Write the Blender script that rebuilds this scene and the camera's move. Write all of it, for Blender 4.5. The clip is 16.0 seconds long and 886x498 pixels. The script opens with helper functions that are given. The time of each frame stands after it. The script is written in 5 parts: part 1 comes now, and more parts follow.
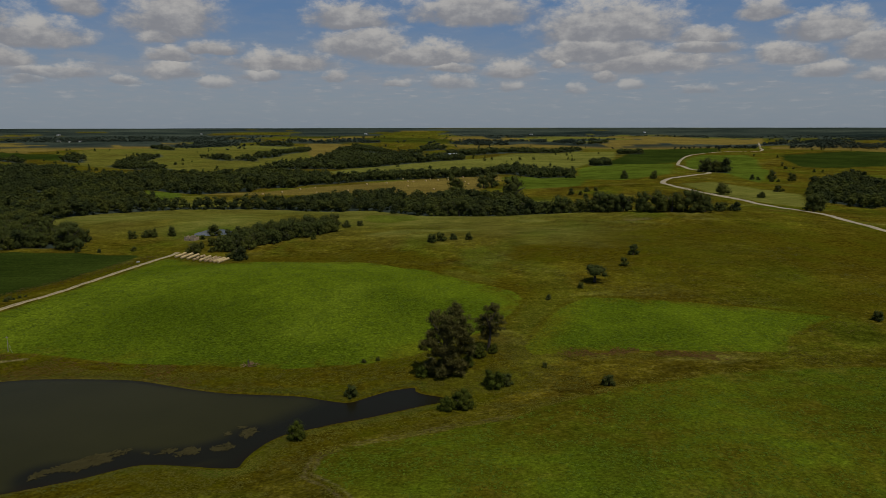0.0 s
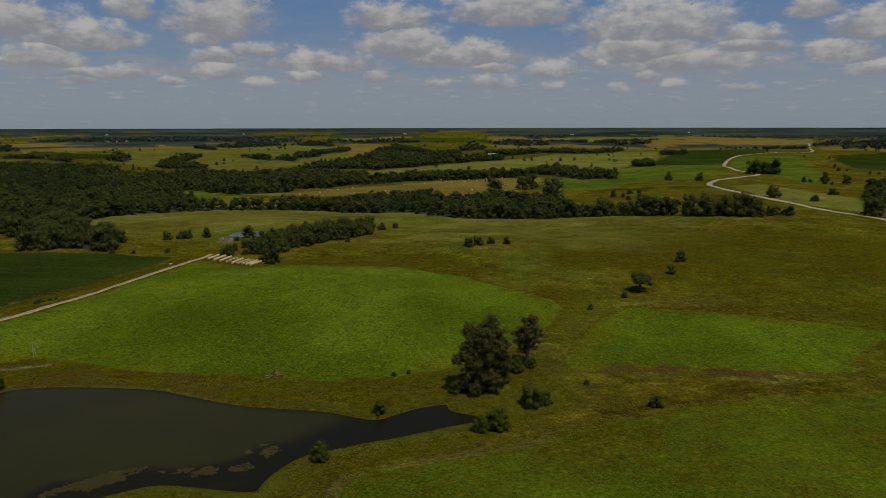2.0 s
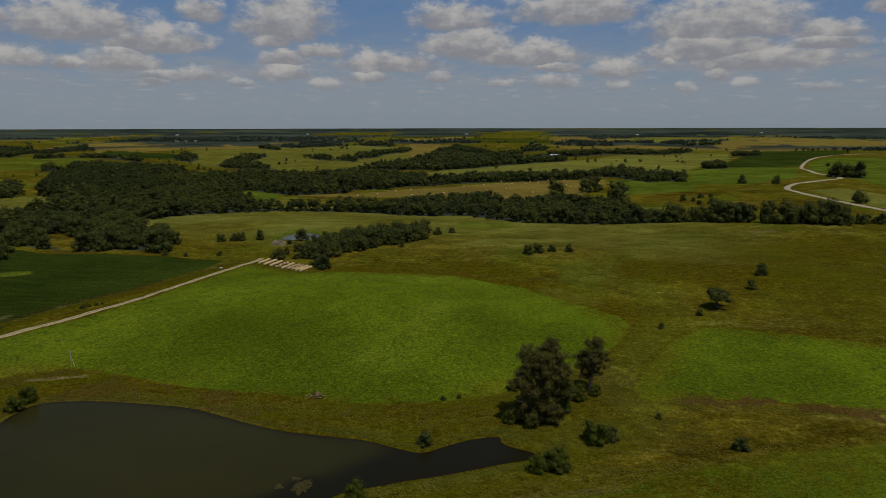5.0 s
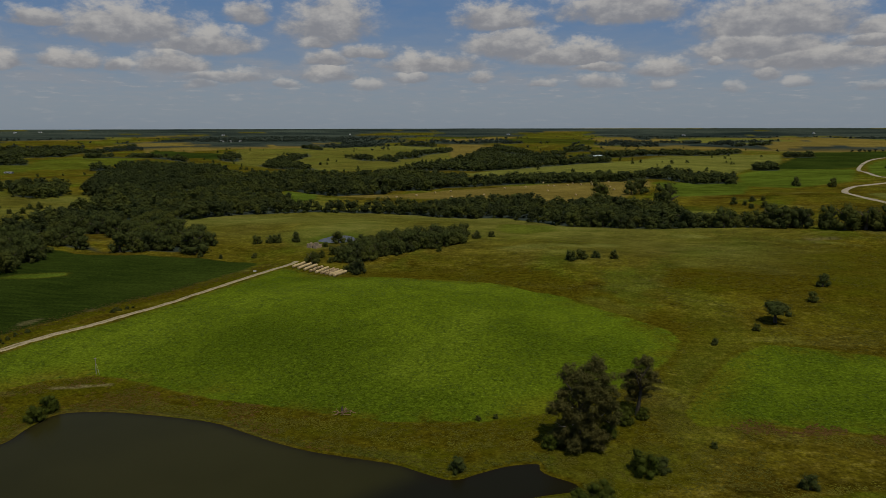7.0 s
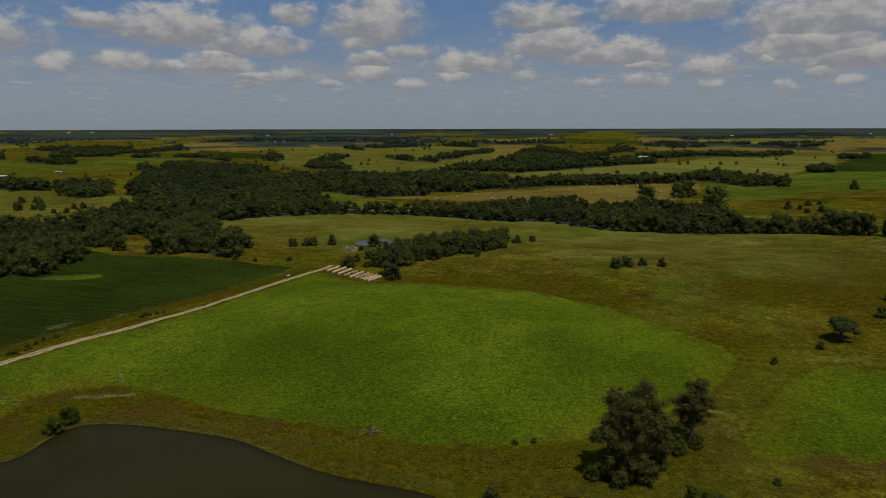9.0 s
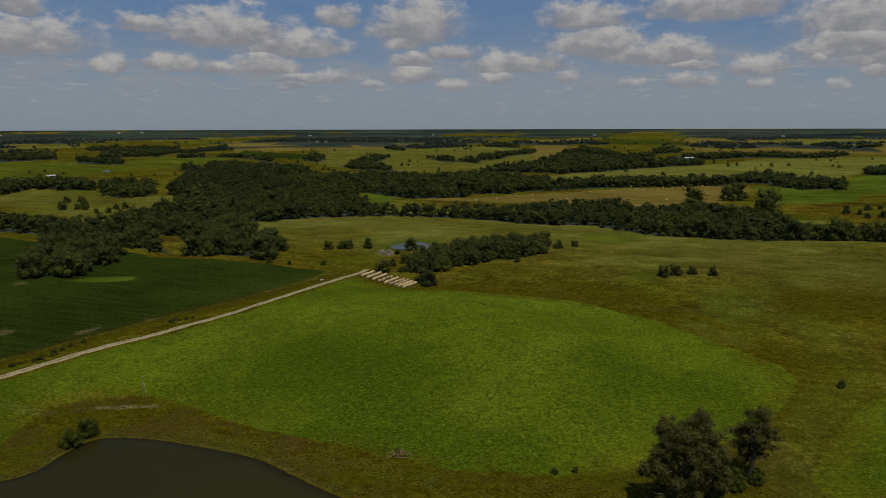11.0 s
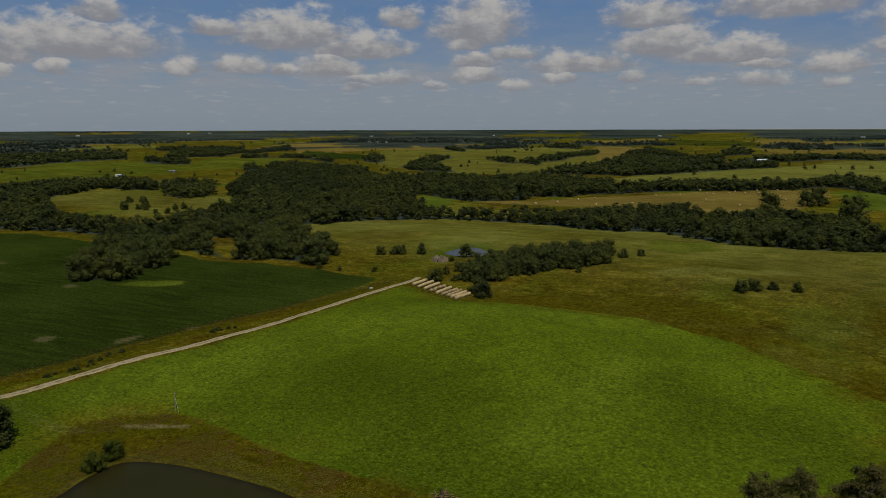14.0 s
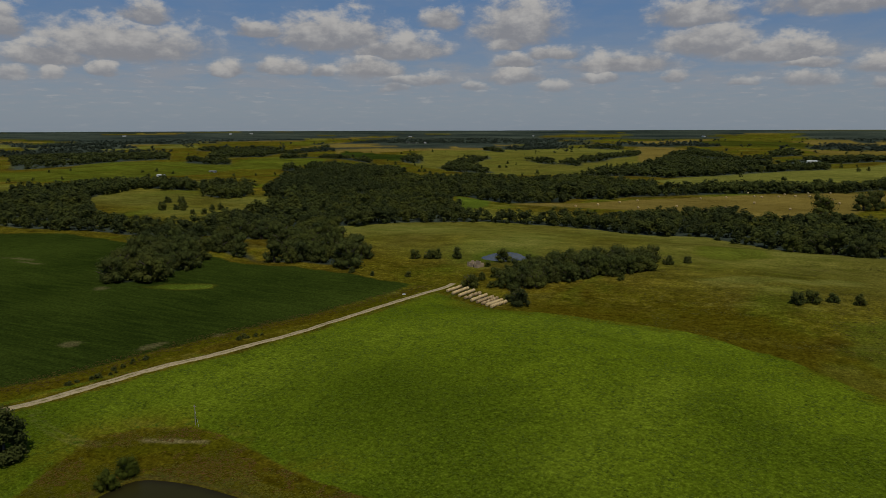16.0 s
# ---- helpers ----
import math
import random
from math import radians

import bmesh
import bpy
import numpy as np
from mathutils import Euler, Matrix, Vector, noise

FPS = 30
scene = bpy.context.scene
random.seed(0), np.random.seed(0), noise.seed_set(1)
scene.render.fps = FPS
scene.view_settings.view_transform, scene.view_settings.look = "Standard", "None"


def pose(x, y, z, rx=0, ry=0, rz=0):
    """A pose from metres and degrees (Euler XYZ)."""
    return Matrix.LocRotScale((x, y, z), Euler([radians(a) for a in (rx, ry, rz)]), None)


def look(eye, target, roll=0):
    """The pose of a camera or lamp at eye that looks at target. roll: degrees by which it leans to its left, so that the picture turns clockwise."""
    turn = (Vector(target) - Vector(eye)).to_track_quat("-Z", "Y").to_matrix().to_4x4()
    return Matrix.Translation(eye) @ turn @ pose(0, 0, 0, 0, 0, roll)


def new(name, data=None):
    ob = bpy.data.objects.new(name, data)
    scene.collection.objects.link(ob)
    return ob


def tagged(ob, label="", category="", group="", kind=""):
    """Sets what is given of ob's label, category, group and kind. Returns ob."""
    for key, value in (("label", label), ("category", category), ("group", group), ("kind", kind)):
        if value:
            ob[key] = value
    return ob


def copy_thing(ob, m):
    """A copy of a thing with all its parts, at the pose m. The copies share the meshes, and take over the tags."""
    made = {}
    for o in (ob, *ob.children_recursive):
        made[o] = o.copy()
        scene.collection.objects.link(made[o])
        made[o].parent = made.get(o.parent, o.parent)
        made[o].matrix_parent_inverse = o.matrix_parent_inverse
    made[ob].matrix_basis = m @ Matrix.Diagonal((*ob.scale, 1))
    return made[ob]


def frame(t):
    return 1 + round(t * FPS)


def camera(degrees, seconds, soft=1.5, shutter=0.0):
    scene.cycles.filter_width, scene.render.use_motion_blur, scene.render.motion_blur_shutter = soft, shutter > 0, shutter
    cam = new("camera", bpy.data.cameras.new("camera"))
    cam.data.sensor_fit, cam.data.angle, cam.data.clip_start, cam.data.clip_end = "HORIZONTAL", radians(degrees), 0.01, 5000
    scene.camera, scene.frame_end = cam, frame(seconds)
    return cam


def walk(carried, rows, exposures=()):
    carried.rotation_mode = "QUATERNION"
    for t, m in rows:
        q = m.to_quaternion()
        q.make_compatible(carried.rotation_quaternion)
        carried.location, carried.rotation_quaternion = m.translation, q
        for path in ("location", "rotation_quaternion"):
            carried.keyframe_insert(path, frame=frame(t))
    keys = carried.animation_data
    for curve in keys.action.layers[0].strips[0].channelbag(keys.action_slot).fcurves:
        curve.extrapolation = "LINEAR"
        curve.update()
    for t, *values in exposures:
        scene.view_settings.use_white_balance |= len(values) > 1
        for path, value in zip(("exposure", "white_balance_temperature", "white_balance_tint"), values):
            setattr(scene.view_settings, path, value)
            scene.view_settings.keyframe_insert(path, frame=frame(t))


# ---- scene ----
cam = camera(64.51, 16.0, soft=0.8)


def fly(t, x, y, z, yaw, pitch, roll):
    """A row of the flight: metres, and degrees of yaw to the left, pitch and roll."""
    return t, pose(x, y, z, 90 + pitch, 0, yaw) @ pose(0, 0, 0, 0, 0, roll)


walk(cam, [
    fly(0, -0.00, 0.00, 72.00, 0.000, -9.925, -0.090),
    fly(2, 0.81, 12.02, 72.10, 3.196, -9.917, -0.099),
    fly(4, 1.02, 24.18, 72.25, 6.492, -9.905, -0.108),
    fly(6, 0.63, 36.38, 72.43, 9.853, -9.887, -0.117),
    fly(8, -0.39, 48.53, 72.62, 13.241, -9.865, -0.126),
    fly(10, -2.05, 60.52, 72.82, 16.620, -9.837, -0.135),
    fly(12, -4.38, 72.26, 73.00, 19.954, -9.805, -0.144),
    fly(14, -7.38, 83.65, 73.16, 23.207, -9.768, -0.153),
    fly(16, -11.09, 94.59, 73.26, 26.342, -9.726, -0.162),
])

# ---- world, sun ----
SUN_AZ, SUN_EL = radians(140), radians(64)     # the sun stands behind and to the right


# the larger clouds: bearing, height of the flat base, half width and depth in degrees
CLOUDS_WEST = [(-57.4, 3.74, 1, 0.85), (-57.4, 6.8, 1.4, 1.75), (-54.9, 4.89, 3.1, 1.42), (-54.8, 3.81, 1, 0.76), (-51.4, 4.04, 1, 0.9), (-49.9, 5.74, 6.1, 2.2), (-48.4, 8.06, 1.9, 1.3), (-43, 4.34, 1.5, 0.77), (-40.6, 7.16, 1.9, 1.03), (-38.8, 4.49, 2.3, 0.92), (-35.6, 4.37, 1.1, 0.71), (-34.9, 6.78, 5.3, 2.04), (-32, 4.48, 2.7, 1.29), (-30, 3.1, 1.2, 0.62), (-29.9, 5.93, 4.3, 1.45), (-28.3, 3.63, 3.4, 0.75), (-26.3, 8.15, 1.8, 1.52), (-23.7, 3.19, 0.9, 0.51)]
CLOUDS_MID = [(-21.2, 6.41, 1.6, 0.92), (-20.7, 3.87, 2.2, 1.07), (-20.5, 5.02, 2, 0.89), (-20.2, 7.43, 3.5, 2.86), (-17.8, 5.61, 2.2, 0.81), (-17.6, 3.03, 1.3, 0.65), (-14, 3.78, 1.9, 0.65), (-12.5, 4.7, 4.2, 1.16), (-8.5, 3.78, 1, 0.69), (-7.3, 7.91, 3.4, 1.61), (-6.2, 6.04, 3.8, 1.93), (-3.7, 3.28, 1.2, 0.52), (-1.6, 5.22, 4.3, 1.3), (0.6, 4.47, 2, 0.72), (0.8, 3.27, 2, 0.81), (2.4, 8.43, 5.4, 1.91), (5.4, 4.16, 1.9, 1.03), (5.5, 3, 1.1, 0.54)]
CLOUDS_EAST = [(9.1, 4.64, 0.7, 0.65), (10.5, 2.62, 0.9, 0.69), (12.2, 5.4, 5, 1.71), (12.5, 3.74, 1, 0.71), (13, 6.95, 6, 2.69), (14.9, 3, 1.2, 0.59), (15.7, 4.52, 5.8, 1.26), (19.5, 2.57, 1.4, 0.45), (19.6, 5.53, 2.6, 0.91), (19.6, 6.29, 2.5, 1.01), (23.5, 7.96, 1.8, 1.18), (25.7, 4.85, 2.3, 1.08), (27.7, 6.39, 3, 1.68), (27.9, 3.61, 1.9, 0.88), (31.1, 5.09, 2.6, 1.75), (31.2, 3.27, 1.4, 0.67)]


def sky_world():
    w = bpy.data.worlds.new("sky")
    scene.world = w
    w.use_nodes = True
    nt = w.node_tree
    nt.nodes.clear()
    N, L = nt.nodes.new, nt.links.new

    def math_node(op, a, b=None, c=None, clamp=False):
        n = N("ShaderNodeMath")
        n.operation, n.use_clamp = op, clamp
        for i, v in enumerate((a, b, c)):
            if v is None:
                continue
            if isinstance(v, (int, float)):
                n.inputs[i].default_value = v
            else:
                L(v, n.inputs[i])
        return n.outputs[0]

    def ramp(v, lo, hi):
        n = N("ShaderNodeMapRange")
        n.interpolation_type = "SMOOTHSTEP"
        L(v, n.inputs["Value"])
        n.inputs["From Min"].default_value, n.inputs["From Max"].default_value = lo, hi
        return n.outputs[0]

    def mix(f, a, b):
        n = N("ShaderNodeMix")
        n.data_type = "RGBA"
        for sock, v in ((n.inputs[0], f), (n.inputs[6], a), (n.inputs[7], b)):
            if isinstance(v, tuple):
                sock.default_value = (*v, 1)
            elif isinstance(v, (int, float)):
                sock.default_value = v
            else:
                L(v, sock)
        return n.outputs[2]

    coord = N("ShaderNodeTexCoord")
    sep = N("ShaderNodeSeparateXYZ")
    L(coord.outputs["Generated"], sep.inputs[0])
    x, y, z = sep.outputs
    zz = math_node("MAXIMUM", z, 0.0)
    az = math_node("ARCTAN2", x, y)
    el = math_node("ARCSINE", z)

    def vec(op, a, b):
        n = N("ShaderNodeVectorMath")
        n.operation = op
        for i, v in enumerate((a, b)):
            if isinstance(v, tuple):
                n.inputs[i].default_value = v
            elif v is not None:
                L(v, n.inputs[i])
        return n.outputs["Value" if op == "LENGTH" else "Vector"]

    def mix_value(f, a, b):
        return math_node("ADD", math_node("MULTIPLY", a, math_node("SUBTRACT", 1.0, f)), math_node("MULTIPLY", b, f))

    def fbm(v, scale, detail, rough):
        n = N("ShaderNodeTexNoise")
        L(v, n.inputs["Vector"])
        n.inputs["Scale"].default_value, n.inputs["Detail"].default_value = scale, detail
        n.inputs["Roughness"].default_value = rough
        return n

    comb = N("ShaderNodeCombineXYZ")
    L(az, comb.inputs[0])
    L(el, comb.inputs[1])
    p = comb.outputs[0]
    q = vec("MULTIPLY", p, (1.0, 1.7, 1.0))
    warp = vec("MULTIPLY", vec("SUBTRACT", fbm(q, 20.0, 5, 0.6).outputs["Color"], (0.5, 0.5, 0.5)), (0.050, 0.018, 0.0))
    w = vec("ADD", p, warp)
    # heaped clouds on flat bases: how deep inside one a direction lies, and how high above its base
    field, rise = -0.9, 0.0
    for a, b, rx, h in CLOUDS_EAST + CLOUDS_MID + CLOUDS_WEST:
        sx, sy = 1 / radians(1.12 * rx), 1 / radians(1.15 * h)
        u = vec("MULTIPLY", vec("SUBTRACT", w, (radians(a), radians(b), 0)), (sx, sy, 0))
        v = math_node("SUBTRACT", 1.0, vec("LENGTH", vec("MAXIMUM", u, vec("MULTIPLY", u, (-1.0, -2.5, 0.0))), None))
        parts = N("ShaderNodeSeparateXYZ")
        L(u, parts.inputs[0])
        inside = ramp(math_node("SUBTRACT", v, field), -0.16, 0.16)
        pick = N("ShaderNodeMix")
        L(inside, pick.inputs[0])
        for k, e in ((2, rise), (3, parts.outputs[1])):
            if isinstance(e, float):
                pick.inputs[k].default_value = e
            else:
                L(e, pick.inputs[k])
        rise = pick.outputs[0]
        field = math_node("MAXIMUM", v, field)
    lumps = fbm(q, 34.0, 8, 0.60).outputs[0]
    soft = fbm(vec("MULTIPLY", p, (1.0, 2.4, 1.0)), 26.0, 4, 0.55).outputs[0]
    ragged = math_node("MULTIPLY_ADD", math_node("MAXIMUM", rise, 0.0), 0.9, 1.0)
    grand = math_node("ADD", field, math_node("MULTIPLY", math_node("SUBTRACT", lumps, 0.48), ragged))
    cover = math_node("MULTIPLY", ramp(grand, -0.12, 0.50), 0.92)
    lit = ramp(math_node("ADD", rise, math_node("MULTIPLY", math_node("SUBTRACT", lumps, 0.5), 2.4)), -0.30, 0.95)
    # thin sheets and small clouds towards the horizon
    mid = fbm(vec("MULTIPLY", p, (1.0, 4.0, 1.0)), 15.0, 7, 0.58).outputs[0]
    low = fbm(vec("MULTIPLY", p, (1.0, 5.5, 1.0)), 36.0, 6, 0.58).outputs[0]
    k = ramp(el, 0.035, 0.070)
    both = mix_value(k, low, mid)
    sheet = math_node("MULTIPLY", ramp(both, 0.36, 0.64), 0.80)
    sheet = math_node("MULTIPLY", sheet, math_node("SUBTRACT", 1.0, math_node("MULTIPLY", ramp(el, 0.07, 0.12), 0.85)))
    glint = math_node("MULTIPLY", ramp(low, 0.52, 0.70), ramp(soft, 0.42, 0.60))
    nishita = N("ShaderNodeTexSky")
    nishita.sky_type, nishita.sun_disc = "NISHITA", False
    nishita.sun_elevation, nishita.sun_rotation = SUN_EL, SUN_AZ
    nishita.altitude, nishita.dust_density = 300, 2.0
    blue = mix(ramp(zz, 0.015, 0.17), (3.55, 4.25, 5.05), (1.45, 2.82, 5.35))
    clear = mix(0.85, nishita.outputs[0], blue)
    cloud = mix(lit, (3.65, 3.68, 3.95), (7.0, 6.75, 6.4))
    veil = mix(glint, (4.10, 4.28, 4.68), (6.6, 6.35, 6.1))
    fade = ramp(zz, 0.010, 0.085)
    out = mix(math_node("MULTIPLY", sheet, math_node("MULTIPLY_ADD", fade, 0.85, 0.15)), clear, veil)
    out = mix(math_node("MULTIPLY", cover, math_node("MULTIPLY_ADD", fade, 0.85, 0.15)), out, cloud)
    bg, end = N("ShaderNodeBackground"), N("ShaderNodeOutputWorld")
    bg.inputs["Strength"].default_value = 0.08
    L(out, bg.inputs["Color"])
    L(bg.outputs[0], end.inputs["Surface"])


sky_world()
sun = new("sun", bpy.data.lights.new("sun", "SUN"))
sun.data.energy, sun.data.angle, sun.data.color = 4.45, radians(0.5), (1.0, 0.93, 0.78)
sun.matrix_world = look((0, 0, 0), (-math.sin(SUN_AZ) * math.cos(SUN_EL), -math.cos(SUN_AZ) * math.cos(SUN_EL), -math.sin(SUN_EL)))
sun.location = (0, 0, 400)
scene.view_settings.exposure = -0.39

# ---- materials ----
def shader(name, rough=0.9, spec=0.2):
    m = bpy.data.materials.new(name)
    m.use_nodes = True
    nt = m.node_tree
    b = nt.nodes["Principled BSDF"]
    b.inputs["Roughness"].default_value = rough
    b.inputs["Specular IOR Level"].default_value = spec
    return m, nt, b


def mixer(nt, f, a, b, how="MIX"):
    n = nt.nodes.new("ShaderNodeMix")
    n.data_type, n.blend_type = "RGBA", how
    for sock, v in ((n.inputs[0], f), (n.inputs[6], a), (n.inputs[7], b)):
        if isinstance(v, tuple):
            sock.default_value = (*v, 1)
        elif isinstance(v, (int, float)):
            sock.default_value = v
        else:
            nt.links.new(v, sock)
    return n.outputs[2]


def noise_of(nt, scale, detail=4, rough=0.55, stretch=None, turn=0.0):
    n = nt.nodes.new("ShaderNodeTexNoise")
    n.inputs["Scale"].default_value, n.inputs["Detail"].default_value = scale, detail
    n.inputs["Roughness"].default_value = rough
    g = nt.nodes.new("ShaderNodeNewGeometry")
    src = g.outputs["Position"]
    if stretch:
        mp = nt.nodes.new("ShaderNodeMapping")
        nt.links.new(src, mp.inputs[0])
        mp.inputs["Scale"].default_value = stretch
        mp.inputs["Rotation"].default_value = (0, 0, radians(turn))
        src = mp.outputs[0]
    nt.links.new(src, n.inputs["Vector"])
    return n.outputs[0]


def ranged(nt, v, lo, hi, a=0.0, b=1.0):
    n = nt.nodes.new("ShaderNodeMapRange")
    nt.links.new(v, n.inputs["Value"])
    for k, q in zip(("From Min", "From Max", "To Min", "To Max"), (lo, hi, a, b)):
        n.inputs[k].default_value = q
    return n.outputs[0]


def bumped(nt, b, v, strength, distance):
    n = nt.nodes.new("ShaderNodeBump")
    n.inputs["Strength"].default_value, n.inputs["Distance"].default_value = strength, distance
    nt.links.new(v, n.inputs["Height"])
    nt.links.new(n.outputs[0], b.inputs["Normal"])


def plain(name, dark, light, scale, rough=0.85, relief=0.03, spec=0.2, metal=0.0):
    """A weathered surface: two tones broken up at two scales, with relief."""
    m, nt, b = shader(name, rough, spec)
    c = mixer(nt, ranged(nt, noise_of(nt, scale, 6, 0.65), 0.32, 0.68), dark, light)
    c = mixer(nt, ranged(nt, noise_of(nt, scale * 0.13, 2), 0.35, 0.65, 0.0, 0.45), c, tuple(0.6 * v for v in dark))
    nt.links.new(c, b.inputs["Base Color"])
    b.inputs["Metallic"].default_value = metal
    bumped(nt, b, noise_of(nt, scale * 2.0, 5, 0.7), 0.5, relief)
    return m


def foliage(name, dark, light, dry):
    """Leaves: every leaf its own tone, some light passing through."""
    m, nt, b = shader(name, 0.8, 0.03)
    g = nt.nodes.new("ShaderNodeNewGeometry")
    info = nt.nodes.new("ShaderNodeObjectInfo")
    c = mixer(nt, ranged(nt, g.outputs["Random Per Island"], 0.0, 1.0, 0.12, 0.88), dark, light)
    c = mixer(nt, ranged(nt, info.outputs["Random"], 0.0, 1.0, 0.0, 0.22), c, dry)
    c = mixer(nt, ranged(nt, noise_of(nt, 0.09, 3), 0.42, 0.62, 0.0, 0.5), c, dry)
    nt.links.new(c, b.inputs["Base Color"])
    tr = nt.nodes.new("ShaderNodeBsdfTranslucent")
    nt.links.new(c, tr.inputs["Color"])
    mx = nt.nodes.new("ShaderNodeMixShader")
    mx.inputs[0].default_value = 0.30
    end = nt.nodes["Material Output"]
    nt.links.new(b.outputs[0], mx.inputs[1])
    nt.links.new(tr.outputs[0], mx.inputs[2])
    nt.links.new(mx.outputs[0], end.inputs["Surface"])
    return m


def ground_material():
    """Pasture, with crops, hay, bare soil and wet banks laid over it where the land use says so."""
    m, nt, b = shader("land", 1.0, 0.0)

    def attr(name):
        a = nt.nodes.new("ShaderNodeAttribute")
        a.attribute_name = name
        s = nt.nodes.new("ShaderNodeSeparateColor")
        nt.links.new(a.outputs["Color"], s.inputs[0])
        return (*s.outputs, a.outputs["Alpha"])

    crop, beans, hay, pale = attr("land_a")
    bare, bank, wood, lush = attr("land_b")
    lit_crest, dull, yellow, _ = attr("land_c")
    fine = noise_of(nt, 1.6, 6, 0.7)
    tuft = noise_of(nt, 0.45, 5, 0.65)
    patch = noise_of(nt, 0.045, 4, 0.6)
    broad = noise_of(nt, 0.011, 3, 0.5)
    # rough pasture
    c = mixer(nt, ranged(nt, patch, 0.36, 0.64), PASTURE[0], PASTURE[1])
    c = mixer(nt, ranged(nt, broad, 0.42, 0.62, 0, 0.6), c, PASTURE[2])
    c = mixer(nt, ranged(nt, tuft, 0.50, 0.72, 0, 0.8), c, PASTURE[3])
    flush = noise_of(nt, 0.019, 5, 0.6, (1.0, 0.55, 1.0), 20)
    c = mixer(nt, ranged(nt, flush, 0.52, 0.64, 0, 0.75), c, (0.046, 0.060, 0.004))
    c = mixer(nt, ranged(nt, flush, 0.46, 0.36, 0, 0.6), c, (0.036, 0.024, 0.003))
    straw = noise_of(nt, 0.034, 6, 0.7, (0.5, 1.0, 1.0), 35)
    c = mixer(nt, ranged(nt, straw, 0.56, 0.68, 0, 0.6), c, (0.125, 0.115, 0.024))
    streak = noise_of(nt, 0.11, 7, 0.68, (0.6, 1.0, 1.0), 15)
    c = mixer(nt, 1.0, c, ranged(nt, streak, 0.32, 0.68, 0.62, 1.38), "MULTIPLY")
    c = mixer(nt, 1.0, c, ranged(nt, noise_of(nt, 0.30, 6, 0.78), 0.3, 0.7, 0.5, 1.5), "MULTIPLY")
    # hay and pale fields
    rows = noise_of(nt, 0.35, 3, 0.6, (0.12, 1.0, 1.0), 20)
    h = mixer(nt, ranged(nt, rows, 0.4, 0.6), HAY[0], HAY[1])
    c = mixer(nt, hay, c, h)
    p = mixer(nt, ranged(nt, streak, 0.36, 0.66), PALE[0], PALE[1])
    c = mixer(nt, pale, c, p)
    plots = noise_of(nt, 0.013, 6, 0.68, (0.6, 1.0, 1.0), 30)
    # lush mown grass
    g = mixer(nt, ranged(nt, patch, 0.4, 0.62), LUSH[0], LUSH[1])
    c = mixer(nt, lush, c, g)
    c = mixer(nt, 1.0, c, ranged(nt, plots, 0.32, 0.68, 0.72, 1.30), "MULTIPLY")
    # green crop
    drift = noise_of(nt, 0.72, 6, 0.72, (0.7, 1.0, 1.0), -35)
    g = mixer(nt, ranged(nt, drift, 0.36, 0.66), CROP[0], CROP[1])
    g = mixer(nt, ranged(nt, noise_of(nt, 0.022, 3, 0.5), 0.42, 0.60, 0, 0.75), g, CROP[2])
    g = mixer(nt, ranged(nt, noise_of(nt, 1.7, 4, 0.7, (0.8, 1.0, 1.0), -25), 0.5, 0.72, 0, 0.8), g, CROP[3])
    # relief of the hill painted into the crop: darker flanks, lighter crest
    g = mixer(nt, ranged(nt, dull, 0, 1, 0, 0.50), g, CROP[0])
    g = mixer(nt, ranged(nt, lit_crest, 0, 1, 0, 0.80), g, mixer(nt, ranged(nt, drift, 0.36, 0.66), CROP[2], CROP[3]))
    g = mixer(nt, ranged(nt, yellow, 0, 1, 0, 0.55), g, (0.078, 0.074, 0.005))
    c = mixer(nt, crop, c, g)
    # bean field
    line = noise_of(nt, 0.5, 3, 0.6, (0.1, 1.0, 1.0), 68)
    g = mixer(nt, ranged(nt, line, 0.38, 0.64), BEANS[0], BEANS[1])
    g = mixer(nt, ranged(nt, broad, 0.42, 0.64, 0, 0.6), g, BEANS[2])
    c = mixer(nt, beans, c, g)
    # weedy bank, woodland floor (far haze put into its bluish tones), soil
    g = mixer(nt, ranged(nt, tuft, 0.35, 0.62), BANK[0], BANK[1])
    g = mixer(nt, ranged(nt, patch, 0.45, 0.62, 0, 0.6), g, BANK[2])
    c = mixer(nt, bank, c, g)
    # bluish tones paint the haze over distant woods into the floor
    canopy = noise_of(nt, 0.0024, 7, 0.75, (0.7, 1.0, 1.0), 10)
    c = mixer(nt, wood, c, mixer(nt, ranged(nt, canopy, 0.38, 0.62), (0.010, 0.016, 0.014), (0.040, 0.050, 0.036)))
    s = mixer(nt, ranged(nt, fine, 0.35, 0.65), SOIL[0], SOIL[1])
    c = mixer(nt, bare, c, s)
    # grain of single plants
    c = mixer(nt, 1.0, c, ranged(nt, fine, 0.3, 0.7, 0.62, 1.38), "MULTIPLY")
    c = mixer(nt, 1.0, c, ranged(nt, noise_of(nt, 1.0, 4, 0.65), 0.3, 0.7, 0.62, 1.38), "MULTIPLY")
    nt.links.new(c, b.inputs["Base Color"])
    add = nt.nodes.new("ShaderNodeMath")
    add.operation = "MULTIPLY_ADD"
    nt.links.new(tuft, add.inputs[0])
    add.inputs[1].default_value = 1.6
    nt.links.new(fine, add.inputs[2])
    bumped(nt, b, add.outputs[0], 0.8, 0.35)
    return m


